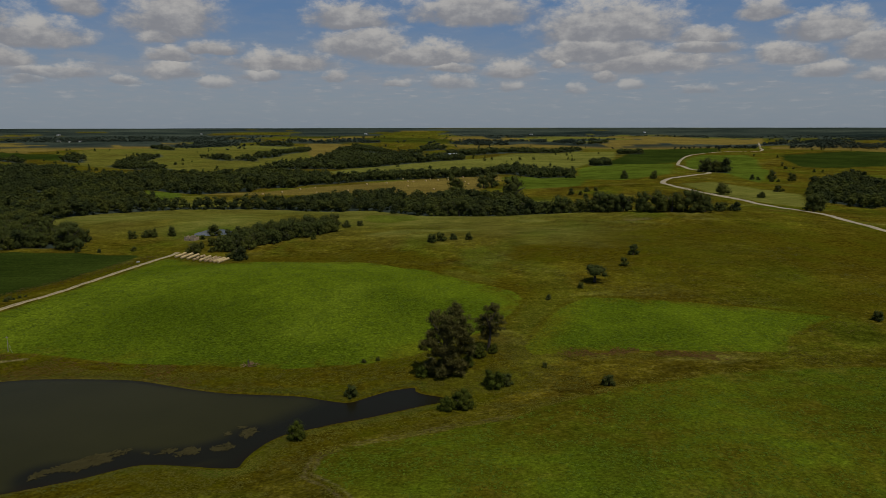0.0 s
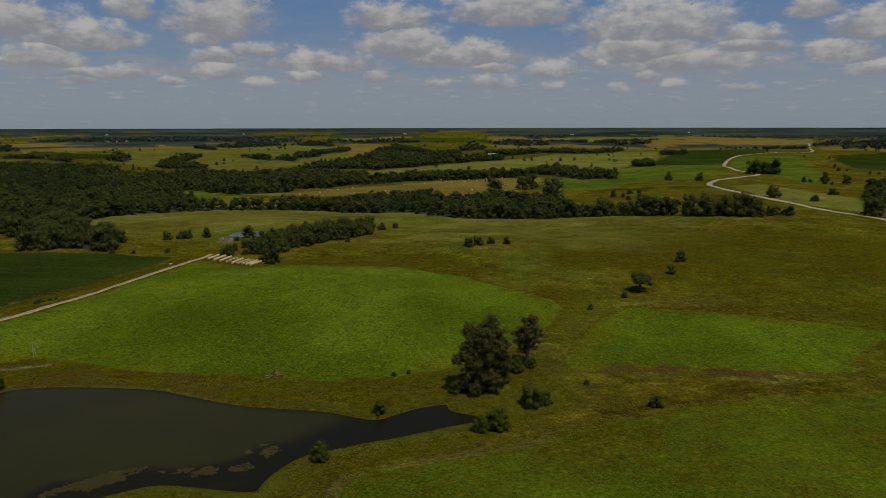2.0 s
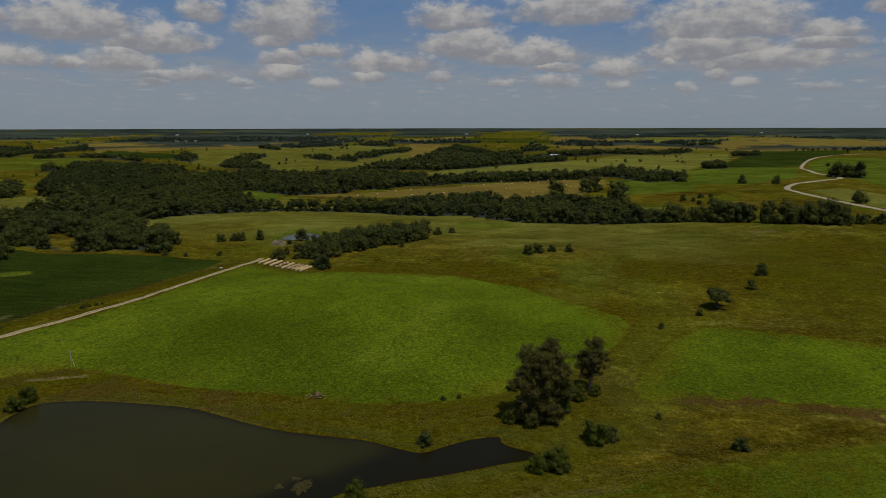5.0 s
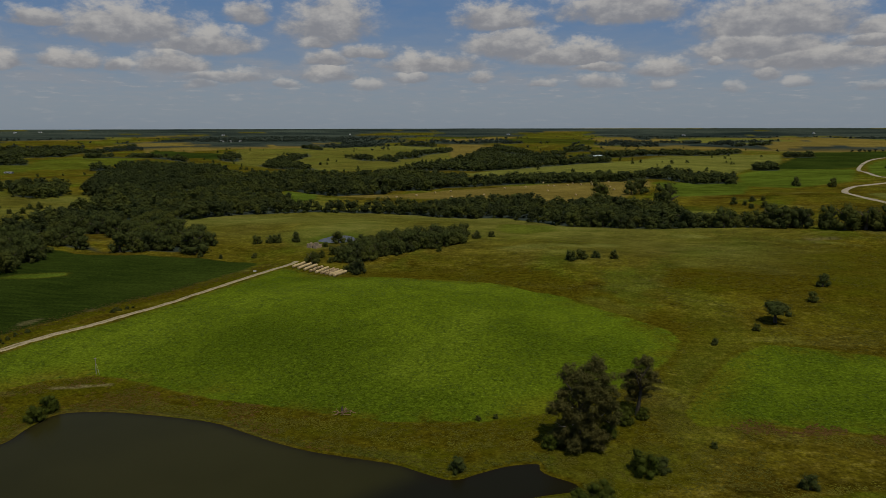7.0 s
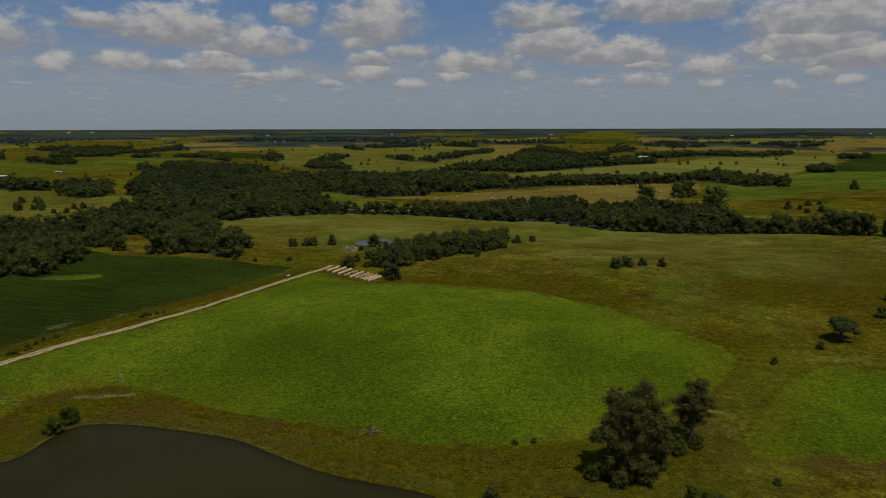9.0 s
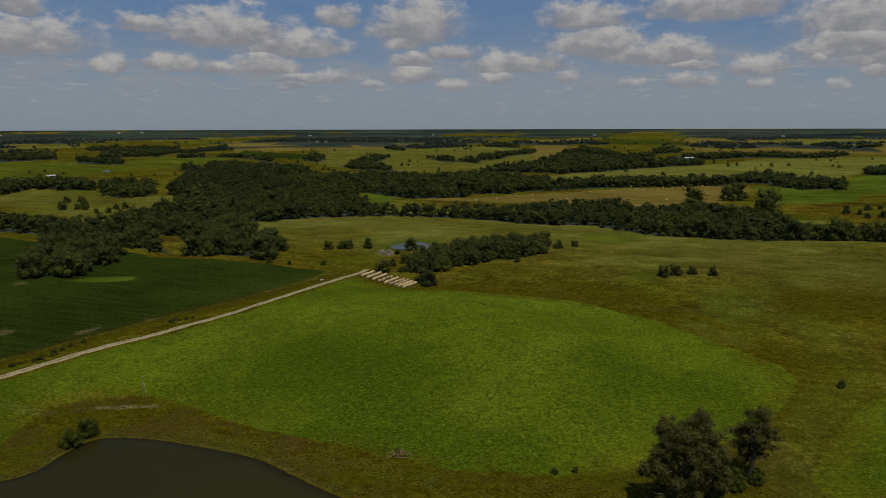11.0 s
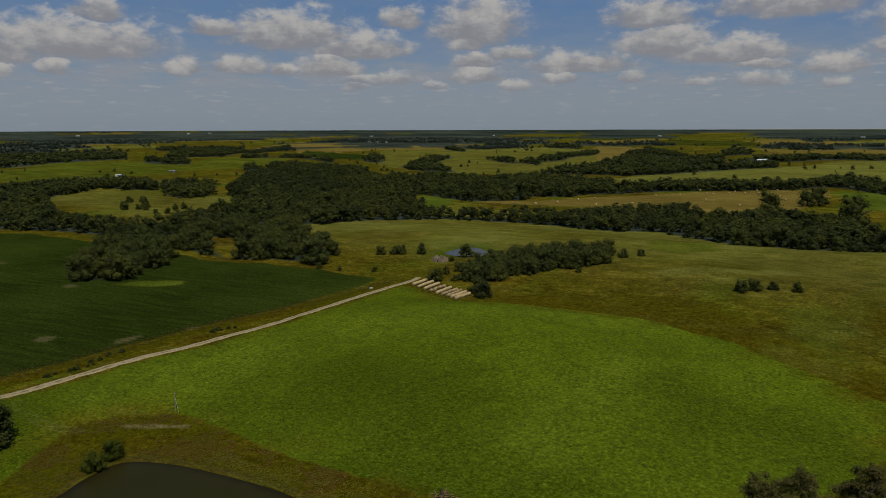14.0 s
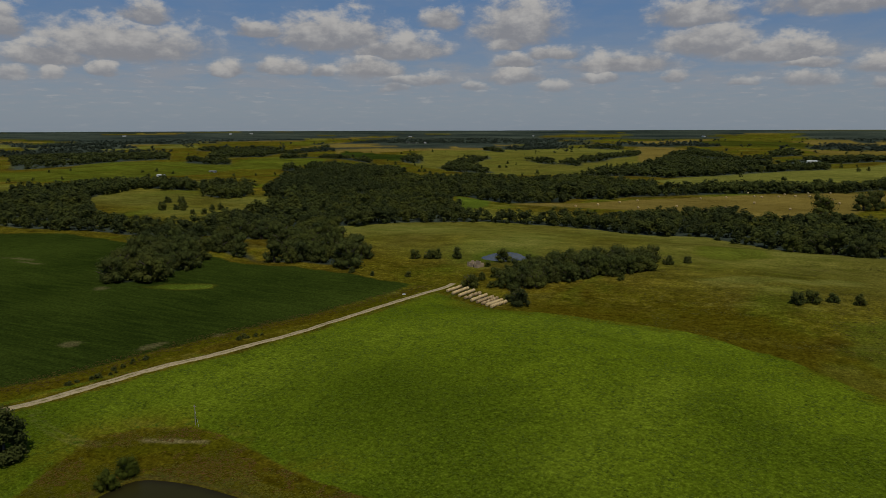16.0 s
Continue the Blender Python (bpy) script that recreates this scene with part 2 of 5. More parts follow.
PASTURE = ((0.0390, 0.0285, 0.0024), (0.0740, 0.0600, 0.0048), (0.0490, 0.0520, 0.0032), (0.1100, 0.0900, 0.0150))
HAY = ((0.094, 0.070, 0.014), (0.130, 0.100, 0.024))
PALE = ((0.070, 0.076, 0.012), (0.118, 0.114, 0.024))
LUSH = ((0.042, 0.060, 0.006), (0.062, 0.084, 0.009))
CROP = ((0.0310, 0.0465, 0.0024), (0.0515, 0.0755, 0.0034), (0.0760, 0.1050, 0.0050), (0.0990, 0.1280, 0.0105))
# bean greens, darkened to carry the cloud shadow over that field
BEANS = ((0.0105, 0.0175, 0.0028), (0.0185, 0.0290, 0.0042), (0.0300, 0.0440, 0.0065))
BANK = ((0.0310, 0.0235, 0.0012), (0.0620, 0.0520, 0.0034), (0.0440, 0.0490, 0.0019))
SOIL = ((0.110, 0.086, 0.038), (0.195, 0.158, 0.080))
M_LAND = ground_material()
M_GRAVEL = plain("gravel", (0.21, 0.172, 0.108), (0.32, 0.270, 0.180), 1.2, 0.95, 0.03)
M_LEAF = foliage("leaves", (0.032, 0.042, 0.0110), (0.057, 0.070, 0.0172), (0.054, 0.057, 0.0140))
M_LEAF_GREY = foliage("greyish leaves", (0.0500, 0.0480, 0.0130), (0.0900, 0.0860, 0.0240), (0.0820, 0.0700, 0.0200))
M_LEAF_LIGHT = foliage("light leaves", (0.040, 0.050, 0.0100), (0.070, 0.080, 0.0170), (0.064, 0.065, 0.0140))
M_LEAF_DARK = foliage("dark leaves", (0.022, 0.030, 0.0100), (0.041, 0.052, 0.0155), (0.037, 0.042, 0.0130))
M_BARK = plain("bark", (0.045, 0.035, 0.025), (0.10, 0.085, 0.065), 3.0, 0.95, 0.05)
M_HAY = plain("baled hay", (0.33, 0.24, 0.11), (0.50, 0.385, 0.20), 2.5, 0.95, 0.06)
M_HAY_OLD = plain("weathered hay", (0.20, 0.135, 0.065), (0.33, 0.24, 0.125), 2.5, 0.95, 0.06)
M_NET = plain("bale wrap", (0.36, 0.28, 0.15), (0.50, 0.40, 0.23), 4.0, 0.7, 0.01)
M_STONE = plain("old masonry", (0.22, 0.165, 0.105), (0.36, 0.285, 0.195), 1.5, 0.95, 0.05)
M_DARK = plain("dark interior", (0.02, 0.018, 0.015), (0.035, 0.03, 0.025), 1.0, 0.95, 0.01)
M_POST = plain("weathered timber", (0.16, 0.14, 0.11), (0.30, 0.27, 0.22), 3.0, 0.9, 0.01)
M_WHITE = plain("white metal siding", (0.48, 0.49, 0.49), (0.66, 0.66, 0.65), 0.6, 0.6, 0.01)
M_ROOF = plain("grey roofing", (0.22, 0.22, 0.23), (0.34, 0.34, 0.34), 0.8, 0.6, 0.01)
# blue haze of distance put into the leaf colour
M_LEAF_HAZE = foliage("far leaves with haze tint", (0.0203, 0.0304, 0.0229), (0.0375, 0.0507, 0.0314), (0.0345, 0.0429, 0.0272))
M_BUSH = foliage("bush leaves", (0.024, 0.035, 0.0045), (0.058, 0.074, 0.0100), (0.052, 0.056, 0.0085))
M_STRAW = foliage("straw grass", (0.070, 0.066, 0.006), (0.140, 0.128, 0.014), (0.090, 0.084, 0.009))
M_REED = foliage("shore grass", (0.034, 0.042, 0.004), (0.098, 0.094, 0.016), (0.066, 0.062, 0.009))
M_WEED = foliage("weeds", (0.048, 0.046, 0.004), (0.108, 0.096, 0.014), (0.070, 0.064, 0.008))


def water_material(name, rough, spec):
    """Murky water, clearer and darker over the mud of the shallows and in the sheltered inlet."""
    m, nt, b = shader(name, rough, spec)

    def value(key):
        a = nt.nodes.new("ShaderNodeAttribute")
        a.attribute_name = key
        return a.outputs["Fac"]

    c = mixer(nt, ranged(nt, noise_of(nt, 0.02, 3), 0.4, 0.62), (0.0175, 0.0165, 0.0046), (0.0215, 0.0200, 0.0058))
    c = mixer(nt, ranged(nt, value("cove"), 0, 1, 0, 0.85), c, (0.0065, 0.0062, 0.0036))
    c = mixer(nt, ranged(nt, value("shallow"), 0, 1, 0, 0.75), c, (0.0090, 0.0066, 0.0030))
    nt.links.new(c, b.inputs["Base Color"])
    nt.links.new(ranged(nt, value("cove"), 0, 1, spec, 1.1 * spec), b.inputs["Specular IOR Level"])
    bumped(nt, b, noise_of(nt, 1.1, 3, 0.6), 0.12, 0.05)
    return m


M_WATER = water_material("pond water", 0.24, 0.015)
M_WATER_FAR = water_material("grey pond water", 0.18, 0.20)
M_BRUSH = foliage("brown weeds", (0.036, 0.024, 0.005), (0.085, 0.058, 0.014), (0.050, 0.042, 0.008))
M_MAT = foliage("pondweed", (0.030, 0.026, 0.009), (0.068, 0.058, 0.023), (0.042, 0.036, 0.013))
M_SHOOT = foliage("crop leaves", (0.034, 0.058, 0.003), (0.098, 0.136, 0.012), (0.070, 0.096, 0.006))


def lane_material():
    """A two-track lane: pale wheel ruts with thin grass along the middle and the edges."""
    m, nt, b = shader("lane gravel", 0.95, 0.05)
    c = mixer(nt, ranged(nt, noise_of(nt, 1.5, 6, 0.65), 0.32, 0.68), (0.17, 0.135, 0.072), (0.30, 0.245, 0.145))
    a = nt.nodes.new("ShaderNodeAttribute")
    a.attribute_name = "grassy"
    add = nt.nodes.new("ShaderNodeMath")
    add.operation = "ADD"
    nt.links.new(a.outputs["Fac"], add.inputs[0])
    nt.links.new(ranged(nt, noise_of(nt, 0.5, 5, 0.7), 0.3, 0.7, -0.55, 0.55), add.inputs[1])
    c = mixer(nt, ranged(nt, add.outputs[0], 0.45, 0.85, 0.0, 0.85), c, (0.075, 0.070, 0.014))
    nt.links.new(c, b.inputs["Base Color"])
    bumped(nt, b, noise_of(nt, 2.5, 5, 0.7), 0.5, 0.03)
    return m


M_LANE = lane_material()
M_RUST = foliage("rusty weeds", (0.060, 0.030, 0.006), (0.130, 0.078, 0.022), (0.080, 0.050, 0.012))

# ---- plan of the land ----
HILLS = [
    (-70, 285, 5.6, 62, 52), (-60, 425, 4.6, 75, 55), (10, 385, 3.9, 60, 50), (100, 345, 4.0, 80, 70),
    (175, 480, 9.1, 100, 80), (-155, 485, 3.6, 70, 50), (60, 130, 1.8, 80, 70), (150, 250, 0.9, 80, 70),
    (-300, 330, 2.2, 120, 110), (240, 740, 4.1, 140, 110), (60, 560, -1.1, 120, 70), (370, 960, 5.4, 170, 150),
    (-45, 500, 2.6, 48, 20), (52, 484, 3.2, 62, 22), (60, 200, -2.8, 60, 50), (-15, 180, -3.8, 60, 50), (-500, 640, 1.4, 200, 160), (-110, 190, -4.4, 60, 50),
]
POND = [
    (-190, 150), (-160, 158), (-138, 164), (-131, 172), (-133, 181), (-132, 191), (-119, 194.5), (-102, 194.5), (-88, 193.5),
    (-77, 189), (-68, 185.5), (-59, 183), (-48, 182), (-38, 181), (-31, 178), (-25, 176), (-21, 180), (-15, 185),
    (-7, 188), (-7, 183), (1, 180), (2, 176), (-5, 173), (-12, 169), (-19, 165), (-26, 162), (-33, 158),
    (-37, 156), (-40, 152), (-42, 147), (-43, 143), (-43, 139), (-49, 139), (-55, 140), (-65, 141), (-70, 138),
    (-74, 135), (-82, 131), (-110, 118), (-150, 104), (-190, 96),
]
POND_FAR = [(-155, 426), (-154, 440), (-151, 451), (-143, 452), (-134, 442), (-129, 433), (-137, 425), (-146, 422)]
FAR_LEVEL = 6.4
CROP_HILL = [
    (-300, 110), (-200, 100), (-152, 138), (-144, 168), (-150, 186), (-153, 197), (-147, 206), (-138, 212), (-128, 212.5), (-113, 209), (-105, 206.5),
    (-92, 205), (-75, 203), (-59, 200), (-47, 199), (-35, 200), (-23, 203), (-10, 209), (3, 218), (14, 229), (25, 247),
    (31, 266), (28, 276), (14, 290), (-6, 308), (-30, 322), (-53, 326), (-77, 328), (-103, 327), (-118, 334),
    (-131, 346), (-140, 352), (-146, 330), (-150, 304), (-158, 274), (-167, 249), (-178, 229), (-184, 210), (-192, 185), (-240, 100), (-300, 60),
]
TRACK_WEST = [(-176, 198), (-168, 194), (-162, 193), (-155, 193), (-150, 195)]
TRACKS = ([(-8, 60), (-14, 112), (-21, 124), (-27.5, 132), (-27.5, 141), (-22, 147), (-11, 151.5), (2, 157), (16, 162)], TRACK_WEST)
CROP_RIGHT = [(26, 216), (34, 234), (44, 255), (55, 266), (74, 264), (99, 256), (124, 243), (136, 237), (126, 230), (111, 217), (104, 204), (73, 209), (47, 212), (35, 209.5), (28, 209)]
CROP_NEAR = [
    (-8, 60), (-12, 112), (-20, 124), (-26, 132), (-26, 141), (-21, 146), (-11, 150), (2, 155), (16, 160), (25, 167),
    (39, 174), (56, 182), (73, 186), (97, 188), (125, 189), (190, 186), (240, 120), (200, 40),
]
BEAN_FIELD = [
    (-205, 150), (-196, 190), (-192, 212), (-185, 236), (-174, 267), (-164, 298), (-157, 334), (-156, 356), (-186, 363),
    (-230, 366), (-252, 358), (-281, 366), (-322, 392), (-351, 380), (-438, 393), (-500, 372), (-620, 330), (-700, 150), (-420, 60),
]
BANK_SHORE = [(-146, 140), (-145, 170), (-151, 186), (-154, 197), (-147, 206), (-138, 213), (-118, 211), (-92, 207), (-59, 202), (-35, 202), (-10, 211), (12, 222), (22, 200), (28, 185), (4, 168), (-22, 150), (-36, 140), (-42, 128), (-80, 120), (-140, 95)]
HAY_FIELD = [(-240, 690), (-221, 705), (-186, 726), (-150, 770), (-113, 805), (-51, 880), (29, 950), (82, 975), (70, 880), (52, 800), (28, 710), (-20, 690), (-120, 695)]
LUSH_ONE = [(85, 955), (195, 945), (150, 770), (78, 746)]
WOODS_LEFT = [
    (-900, 430), (-640, 410), (-478, 396), (-438, 405), (-351, 400), (-335, 424), (-300, 384), (-281, 372), (-249, 362), (-230, 372), (-199, 376),
    (-208, 408), (-265, 459), (-293, 489), (-262, 532), (-212, 566), (-151, 562), (-92, 548), (-60, 560), (-10, 520), (30, 512), (70, 512),
    (108, 488), (130, 492), (132, 512), (78, 570), (50, 640), (28, 690), (-4, 680), (-16, 645), (-34, 640), (-44, 690), (-79, 690), (-101, 675), (-120, 650), (-138, 620), (-154, 600), (-196, 592), (-218, 590), (-248, 590), (-260, 650), (-300, 690),
    (-395, 670), (-425, 600), (-405, 540), (-385, 440), (-440, 434), (-467, 438), (-528, 486), (-630, 552), (-690, 540), (-900, 500),
]
GROVE_FIELD = [(-268, 294), (-259, 309), (-268, 344), (-300, 383), (-330, 366), (-308, 326)]
GROVE_BALES = [(-120, 366), (-104, 368), (-86, 393), (-64, 408), (-68, 440), (-106, 420), (-122, 398)]
WOODS_ROAD = [(285, 540), (331, 600), (345, 560), (460, 640), (494, 783), (539, 920), (420, 800), (366, 703)]
LANE = [(-300, 20), (-240, 90), (-205, 145), (-183, 195), (-178, 213), (-173, 231), (-163, 252), (-155, 277), (-149.5, 306), (-145.5, 333), (-141.5, 352), (-140.5, 362), (-141, 368)]
COUNTY_ROAD = [
    (330, 300), (290, 380), (275, 430), (273, 470), (278, 515), (275, 545), (271, 575), (264, 630), (252, 676), (243, 727), (246, 785), (277, 860), (328, 906), (350, 926), (352, 963), (351, 1017), (412, 1237), (459, 1369), (501, 1461), (556, 1563), (651, 1750), (750, 1821), (813, 1811), (960, 2146), (1089, 2447),
]

# far layout
LINES_NEAR = [
    [(-696, 570), (-660, 585), (-668, 631), (-687, 663)],
    [(-659, 665), (-596, 665)],
    [(-563, 637), (-485, 623)],
    [(-75, 885), (-11, 932), (49, 972)],
    [(136, 951), (173, 916)],
    [(-659, 642), (-580, 651)],
]
# shelter belts and copses between the distant fields
BELTS_WEST = [
    [(-1029, 1341), (-1063, 1497), (-796, 1341), (-832, 1401), (-1059, 1575), (-1159, 1524)],
    # dark patch of a cloud shadow, drawn as woods
    [(-1168, 1269), (-1144, 1413), (-1320, 1688), (-1559, 2012), (-1670, 1975), (-1431, 1546)],
    [(-1242, 1610), (-1342, 1854), (-1383, 2033), (-1455, 2122), (-1443, 1979), (-1425, 1842)],
    [(-830, 1100), (-799, 1117), (-857, 1188), (-878, 1170)],
    [(-640, 487), (-634, 509), (-609, 537), (-626, 562), (-632, 600), (-650, 633), (-695, 672), (-717, 626), (-761, 564)],
    [(-653, 639), (-574, 643), (-607, 676), (-702, 685)],
    # dark strip under a cloud shadow, its shade drawn as woods
    [(-1245, 873), (-1183, 936), (-1218, 1021), (-1227, 1207), (-1540, 1495), (-1725, 1412), (-1787, 1219)],
    [(-1065, 1099), (-986, 1136), (-1043, 1198), (-1146, 1185)],
    [(-1602, 1658), (-1458, 1714), (-1603, 1877), (-1655, 1734)],
]
BELTS_MID = [
    [(-304, 1146), (-206, 1124), (-165, 1089), (-123, 1168), (-75, 1259), (-48, 1615), (-56, 1873), (-126, 1843), (-191, 2079), (-302, 2440), (-292, 1986), (-242, 1429), (-255, 1321), (-293, 1257)],
    [(-626, 1317), (-522, 1150), (-455, 1112), (-442, 1153), (-609, 1417), (-633, 1600), (-667, 1666), (-672, 1498)],
    [(-768, 1415), (-715, 1413), (-783, 1544), (-828, 1561)],
    [(-861, 2093), (-732, 1927), (-829, 2177), (-925, 2271)],
    [(-523, 1524), (-446, 1406), (-409, 1383), (-424, 1433), (-471, 1483)],
    [(-406, 1390), (-353, 1345), (-372, 1417), (-413, 1454)],
    [(-369, 1404), (-337, 1441), (-355, 1901), (-435, 2318), (-377, 1607), (-399, 1540)],
    [(-647, 2396), (-498, 2348), (-523, 2463), (-637, 2512)],
    [(-804, 1132), (-711, 1084), (-550, 952), (-489, 938), (-531, 1015), (-687, 1181), (-818, 1241), (-857, 1221)],
]
BELTS_EAST = [
    [(-169, 796), (-146, 806), (-58, 892), (44, 967), (75, 1007), (78, 1049), (46, 1022), (-63, 955), (-128, 901), (-187, 877)],
    [(68, 1015), (96, 1006), (128, 933), (173, 933), (184, 990), (148, 1027), (119, 1088), (90, 1112)],
    [(-165, 1089), (-86, 1151), (-35, 1205), (39, 1290), (42, 1407), (-37, 1253), (-89, 1197), (-173, 1141)],
    [(-48, 1615), (1, 1631), (72, 1610), (203, 1740), (378, 1947), (396, 2039), (233, 1995), (80, 1804), (0, 1787)],
    [(-57, 1899), (7, 1985), (3, 2177), (-66, 2163)],
    [(343, 938), (376, 927), (398, 992), (370, 1002)],
    [(234, 1134), (268, 1124), (302, 1292), (277, 1296)],
    [(396, 1616), (455, 1618), (517, 1856), (465, 1871)],
    [(450, 2397), (589, 2499), (603, 2595), (473, 2521)],
]
WOODS_VALLEY = [(-425, 600), (-415, 639), (-377, 697), (-448, 800), (-520, 900), (-477, 915), (-452, 960), (-408, 975), (-331, 970), (-251, 984), (-156, 946), (-135, 850), (-167, 765), (-197, 760), (-198, 722), (-238, 692), (-270, 705), (-313, 740), (-302, 683), (-340, 640), (-351, 531), (-387, 496)]
# woods lying under a cloud shadow, which their leaf colour imitates
WOODS_CLOUD_SHADE = [(-482, 645), (-438, 617), (-421, 653), (-399, 732), (-515, 931), (-640, 1040), (-690, 960)]
WOODS_SPUR = [(-533, 608), (-494, 600), (-489, 633), (-550, 708), (-619, 734), (-633, 712)]
GAP_FIELD = [(-312, 405), (-310, 424), (-294, 430), (-244, 384), (-250, 366), (-277, 385)]
CLEARING = [(-618, 550), (-512, 475), (-470, 442), (-439, 440), (-409, 438), (-387, 446), (-392, 473), (-406, 512), (-429, 558), (-477, 588), (-514, 592), (-572, 646), (-635, 641), (-676, 640)]
GLADE = [(-312, 737), (-264, 710), (-249, 667), (-254, 628), (-270, 640)]
PALE_FIELD = [(-172, 1032), (-137, 958), (-29, 1011), (75, 1118), (198, 1066), (351, 1456), (452, 1868), (357, 1906), (142, 1614), (39, 1311), (-35, 1205), (-119, 1135)]
LUSH_TWO = [(198, 1049), (178, 895), (215, 855), (299, 925), (430, 1304), (301, 1188), (239, 1123)]
DARK_FAR = [(247, 1214), (297, 1170), (448, 1345), (533, 1525), (631, 1729), (692, 1793), (813, 2103), (615, 2124), (393, 1542)]
HAY_EAST = [(205, 2145), (385, 2057), (580, 2153), (833, 2153), (973, 2167), (1292, 2871), (597, 2688), (467, 2400), (258, 2700)]
HAY_RIGHT = [(-460, 2350), (-268, 1444), (-218, 1460), (-193, 1866), (-192, 1960), (-298, 2415), (-371, 2514), (-474, 2525)]
HAY_TOP = [(-1378, 1794), (-1393, 2062), (-1172, 1764), (-1071, 1822), (-1030, 1934), (-847, 2173), (-940, 2642), (-1296, 2425), (-1644, 2463), (-1506, 1971)]
OPEN_DOME = [(-740, 1400), (-560, 1208), (-430, 1075), (-314, 1184), (-252, 1363), (-447, 2384), (-875, 2463), (-1028, 2033)]
LUSH_LEFT = [(-935, 1068), (-855, 1118), (-870, 1273), (-968, 1423), (-1130, 1468), (-1038, 1211)]
DARK_WEST = [(-1148, 1717), (-871, 1443), (-767, 1448), (-817, 1543), (-1095, 1832), (-1216, 1870)]
MEADOW = [(-1039, 629), (-964, 694), (-844, 714), (-867, 944), (-935, 1095), (-1020, 1174), (-1266, 1058), (-1122, 892), (-1158, 817), (-1349, 792)]
PALE_TOP = [(-2020, 1401), (-1968, 1601), (-1687, 1742), (-1871, 1925), (-2058, 1672), (-2135, 1477)]
DARK_EAST = [(670, 1383), (629, 1235), (686, 1195), (758, 1208), (851, 1242), (1254, 1836), (938, 1690), (780, 1638)]
LUSH_ROAD = [(342, 992), (362, 990), (370, 894), (361, 800), (446, 958), (615, 1383), (721, 1683), (554, 1522), (473, 1383)]
PALE_ROAD = [(257, 769), (310, 809), (320, 729), (342, 667), (296, 566), (281, 593), (258, 672)]
PALE_LEFT = [(-674, 737), (-676, 787), (-589, 688), (-607, 676)]
SCRUB = [(133, 654), (131, 584), (156, 641), (159, 602), (124, 679), (144, 700), (371, 844), (384, 822), (414, 773), (379, 675), (470, 782), (574, 1181), (523, 993), (487, 1335), (330, 692), (290, 640)]
SCRUB_WEST = [(-492, 524), (-474, 523), (-439, 507), (-444, 533), (-486, 541), (-520, 557), (-507, 982), (-542, 1083), (-489, 1017), (-438, 959), (-469, 881), (-466, 848), (-501, 1323), (-672, 1489), (-684, 2067), (-587, 2096), (-304, 1339)]
REDDISH = [(40, 210), (55, 210), (70, 206), (83, 202)]
# stands of other grass in the pasture: what grows there, how thickly, and the outline
PATCHES_NEAR = [
    ("lush", 0.5, [(-8, 190), (4, 184), (16, 180), (24, 186), (20, 198), (6, 200)]),
    ("lush", 0.35, [(18, 205), (30, 205), (44, 250), (52, 275), (40, 280), (24, 240)]),
    ("bank", 0.9, [(31, 359), (65, 376), (91, 358), (122, 355), (109, 321), (81, 320), (47, 322), (31, 333)]),
    ("lush", 0.5, [(3, 355), (25, 367), (31, 340), (28, 302), (20, 297), (10, 320)]),
    ("pale", 0.45, [(38, 380), (61, 395), (90, 373), (87, 355), (65, 363), (39, 364)]),
    ("pale", 0.4, [(-6, 302), (2, 314), (17, 306), (23, 287), (16, 292)]),
    ("bank", 0.8, [(-56, 363), (-8, 353), (2, 319), (-16, 321), (-41, 335)]),
]
PATCHES_FAR = [
    ("pale", 0.9, [(-45, 403), (-10, 418), (25, 434), (24, 420), (-10, 403), (-44, 395)]),
    ("pale", 0.9, [(104, 458), (123, 447), (142, 438), (140, 433), (122, 440), (102, 450)]),
    ("bare", 0.45, [(114, 456), (138, 458), (135, 448), (118, 447)]),
    ("pale", 0.9, [(50, 469), (71, 465), (70, 459), (50, 464)]),
    ("lush", 0.6, [(-60, 497), (-18, 538), (-17, 475), (-45, 457)]),
]
SHRUB_LINE = [(-187, 205), (-182, 218), (-182, 230), (-181, 239), (-170, 256), (-164, 271)]
# where the dome's lit crest and bright streak are painted into the crop
CREST = [(-158, 212), (-150, 226), (-142, 250), (-122, 282), (-100, 306), (-70, 316), (-40, 314)]
BRIGHT_STREAK = [(-47, 226), (-41, 245), (-35, 274)]
# end of far layout


def signed(poly, x, y):
    """Distance to a closed outline, negative outside it, positive inside."""
    p = np.array(poly, float)
    best, inside = np.full(x.shape, 1e9), np.zeros(x.shape, bool)
    for (ax, ay), (bx, by) in zip(p, np.roll(p, -1, 0)):
        dx, dy = bx - ax, by - ay
        k = np.clip(((x - ax) * dx + (y - ay) * dy) / (dx * dx + dy * dy), 0, 1)
        best = np.minimum(best, (x - ax - k * dx) ** 2 + (y - ay - k * dy) ** 2)
        cross = (ay > y) != (by > y)
        inside ^= cross & (x < dx * (y - ay) / (dy if dy else 1e-9) + ax)
    return np.where(inside, 1, -1) * np.sqrt(best)


def rounded(poly, times=2):
    """Corner cutting: a softer outline."""
    p = np.array(poly, float)
    for _ in range(times):
        q = np.roll(p, -1, 0)
        p = np.stack([0.78 * p + 0.22 * q, 0.22 * p + 0.78 * q], 1).reshape(-1, 2)
    return p


def along(line, x, y):
    p = np.array(line, float)
    best = np.full(x.shape, 1e9)
    for (ax, ay), (bx, by) in zip(p[:-1], p[1:]):
        dx, dy = bx - ax, by - ay
        k = np.clip(((x - ax) * dx + (y - ay) * dy) / (dx * dx + dy * dy), 0, 1)
        best = np.minimum(best, (x - ax - k * dx) ** 2 + (y - ay - k * dy) ** 2)
    return np.sqrt(best)


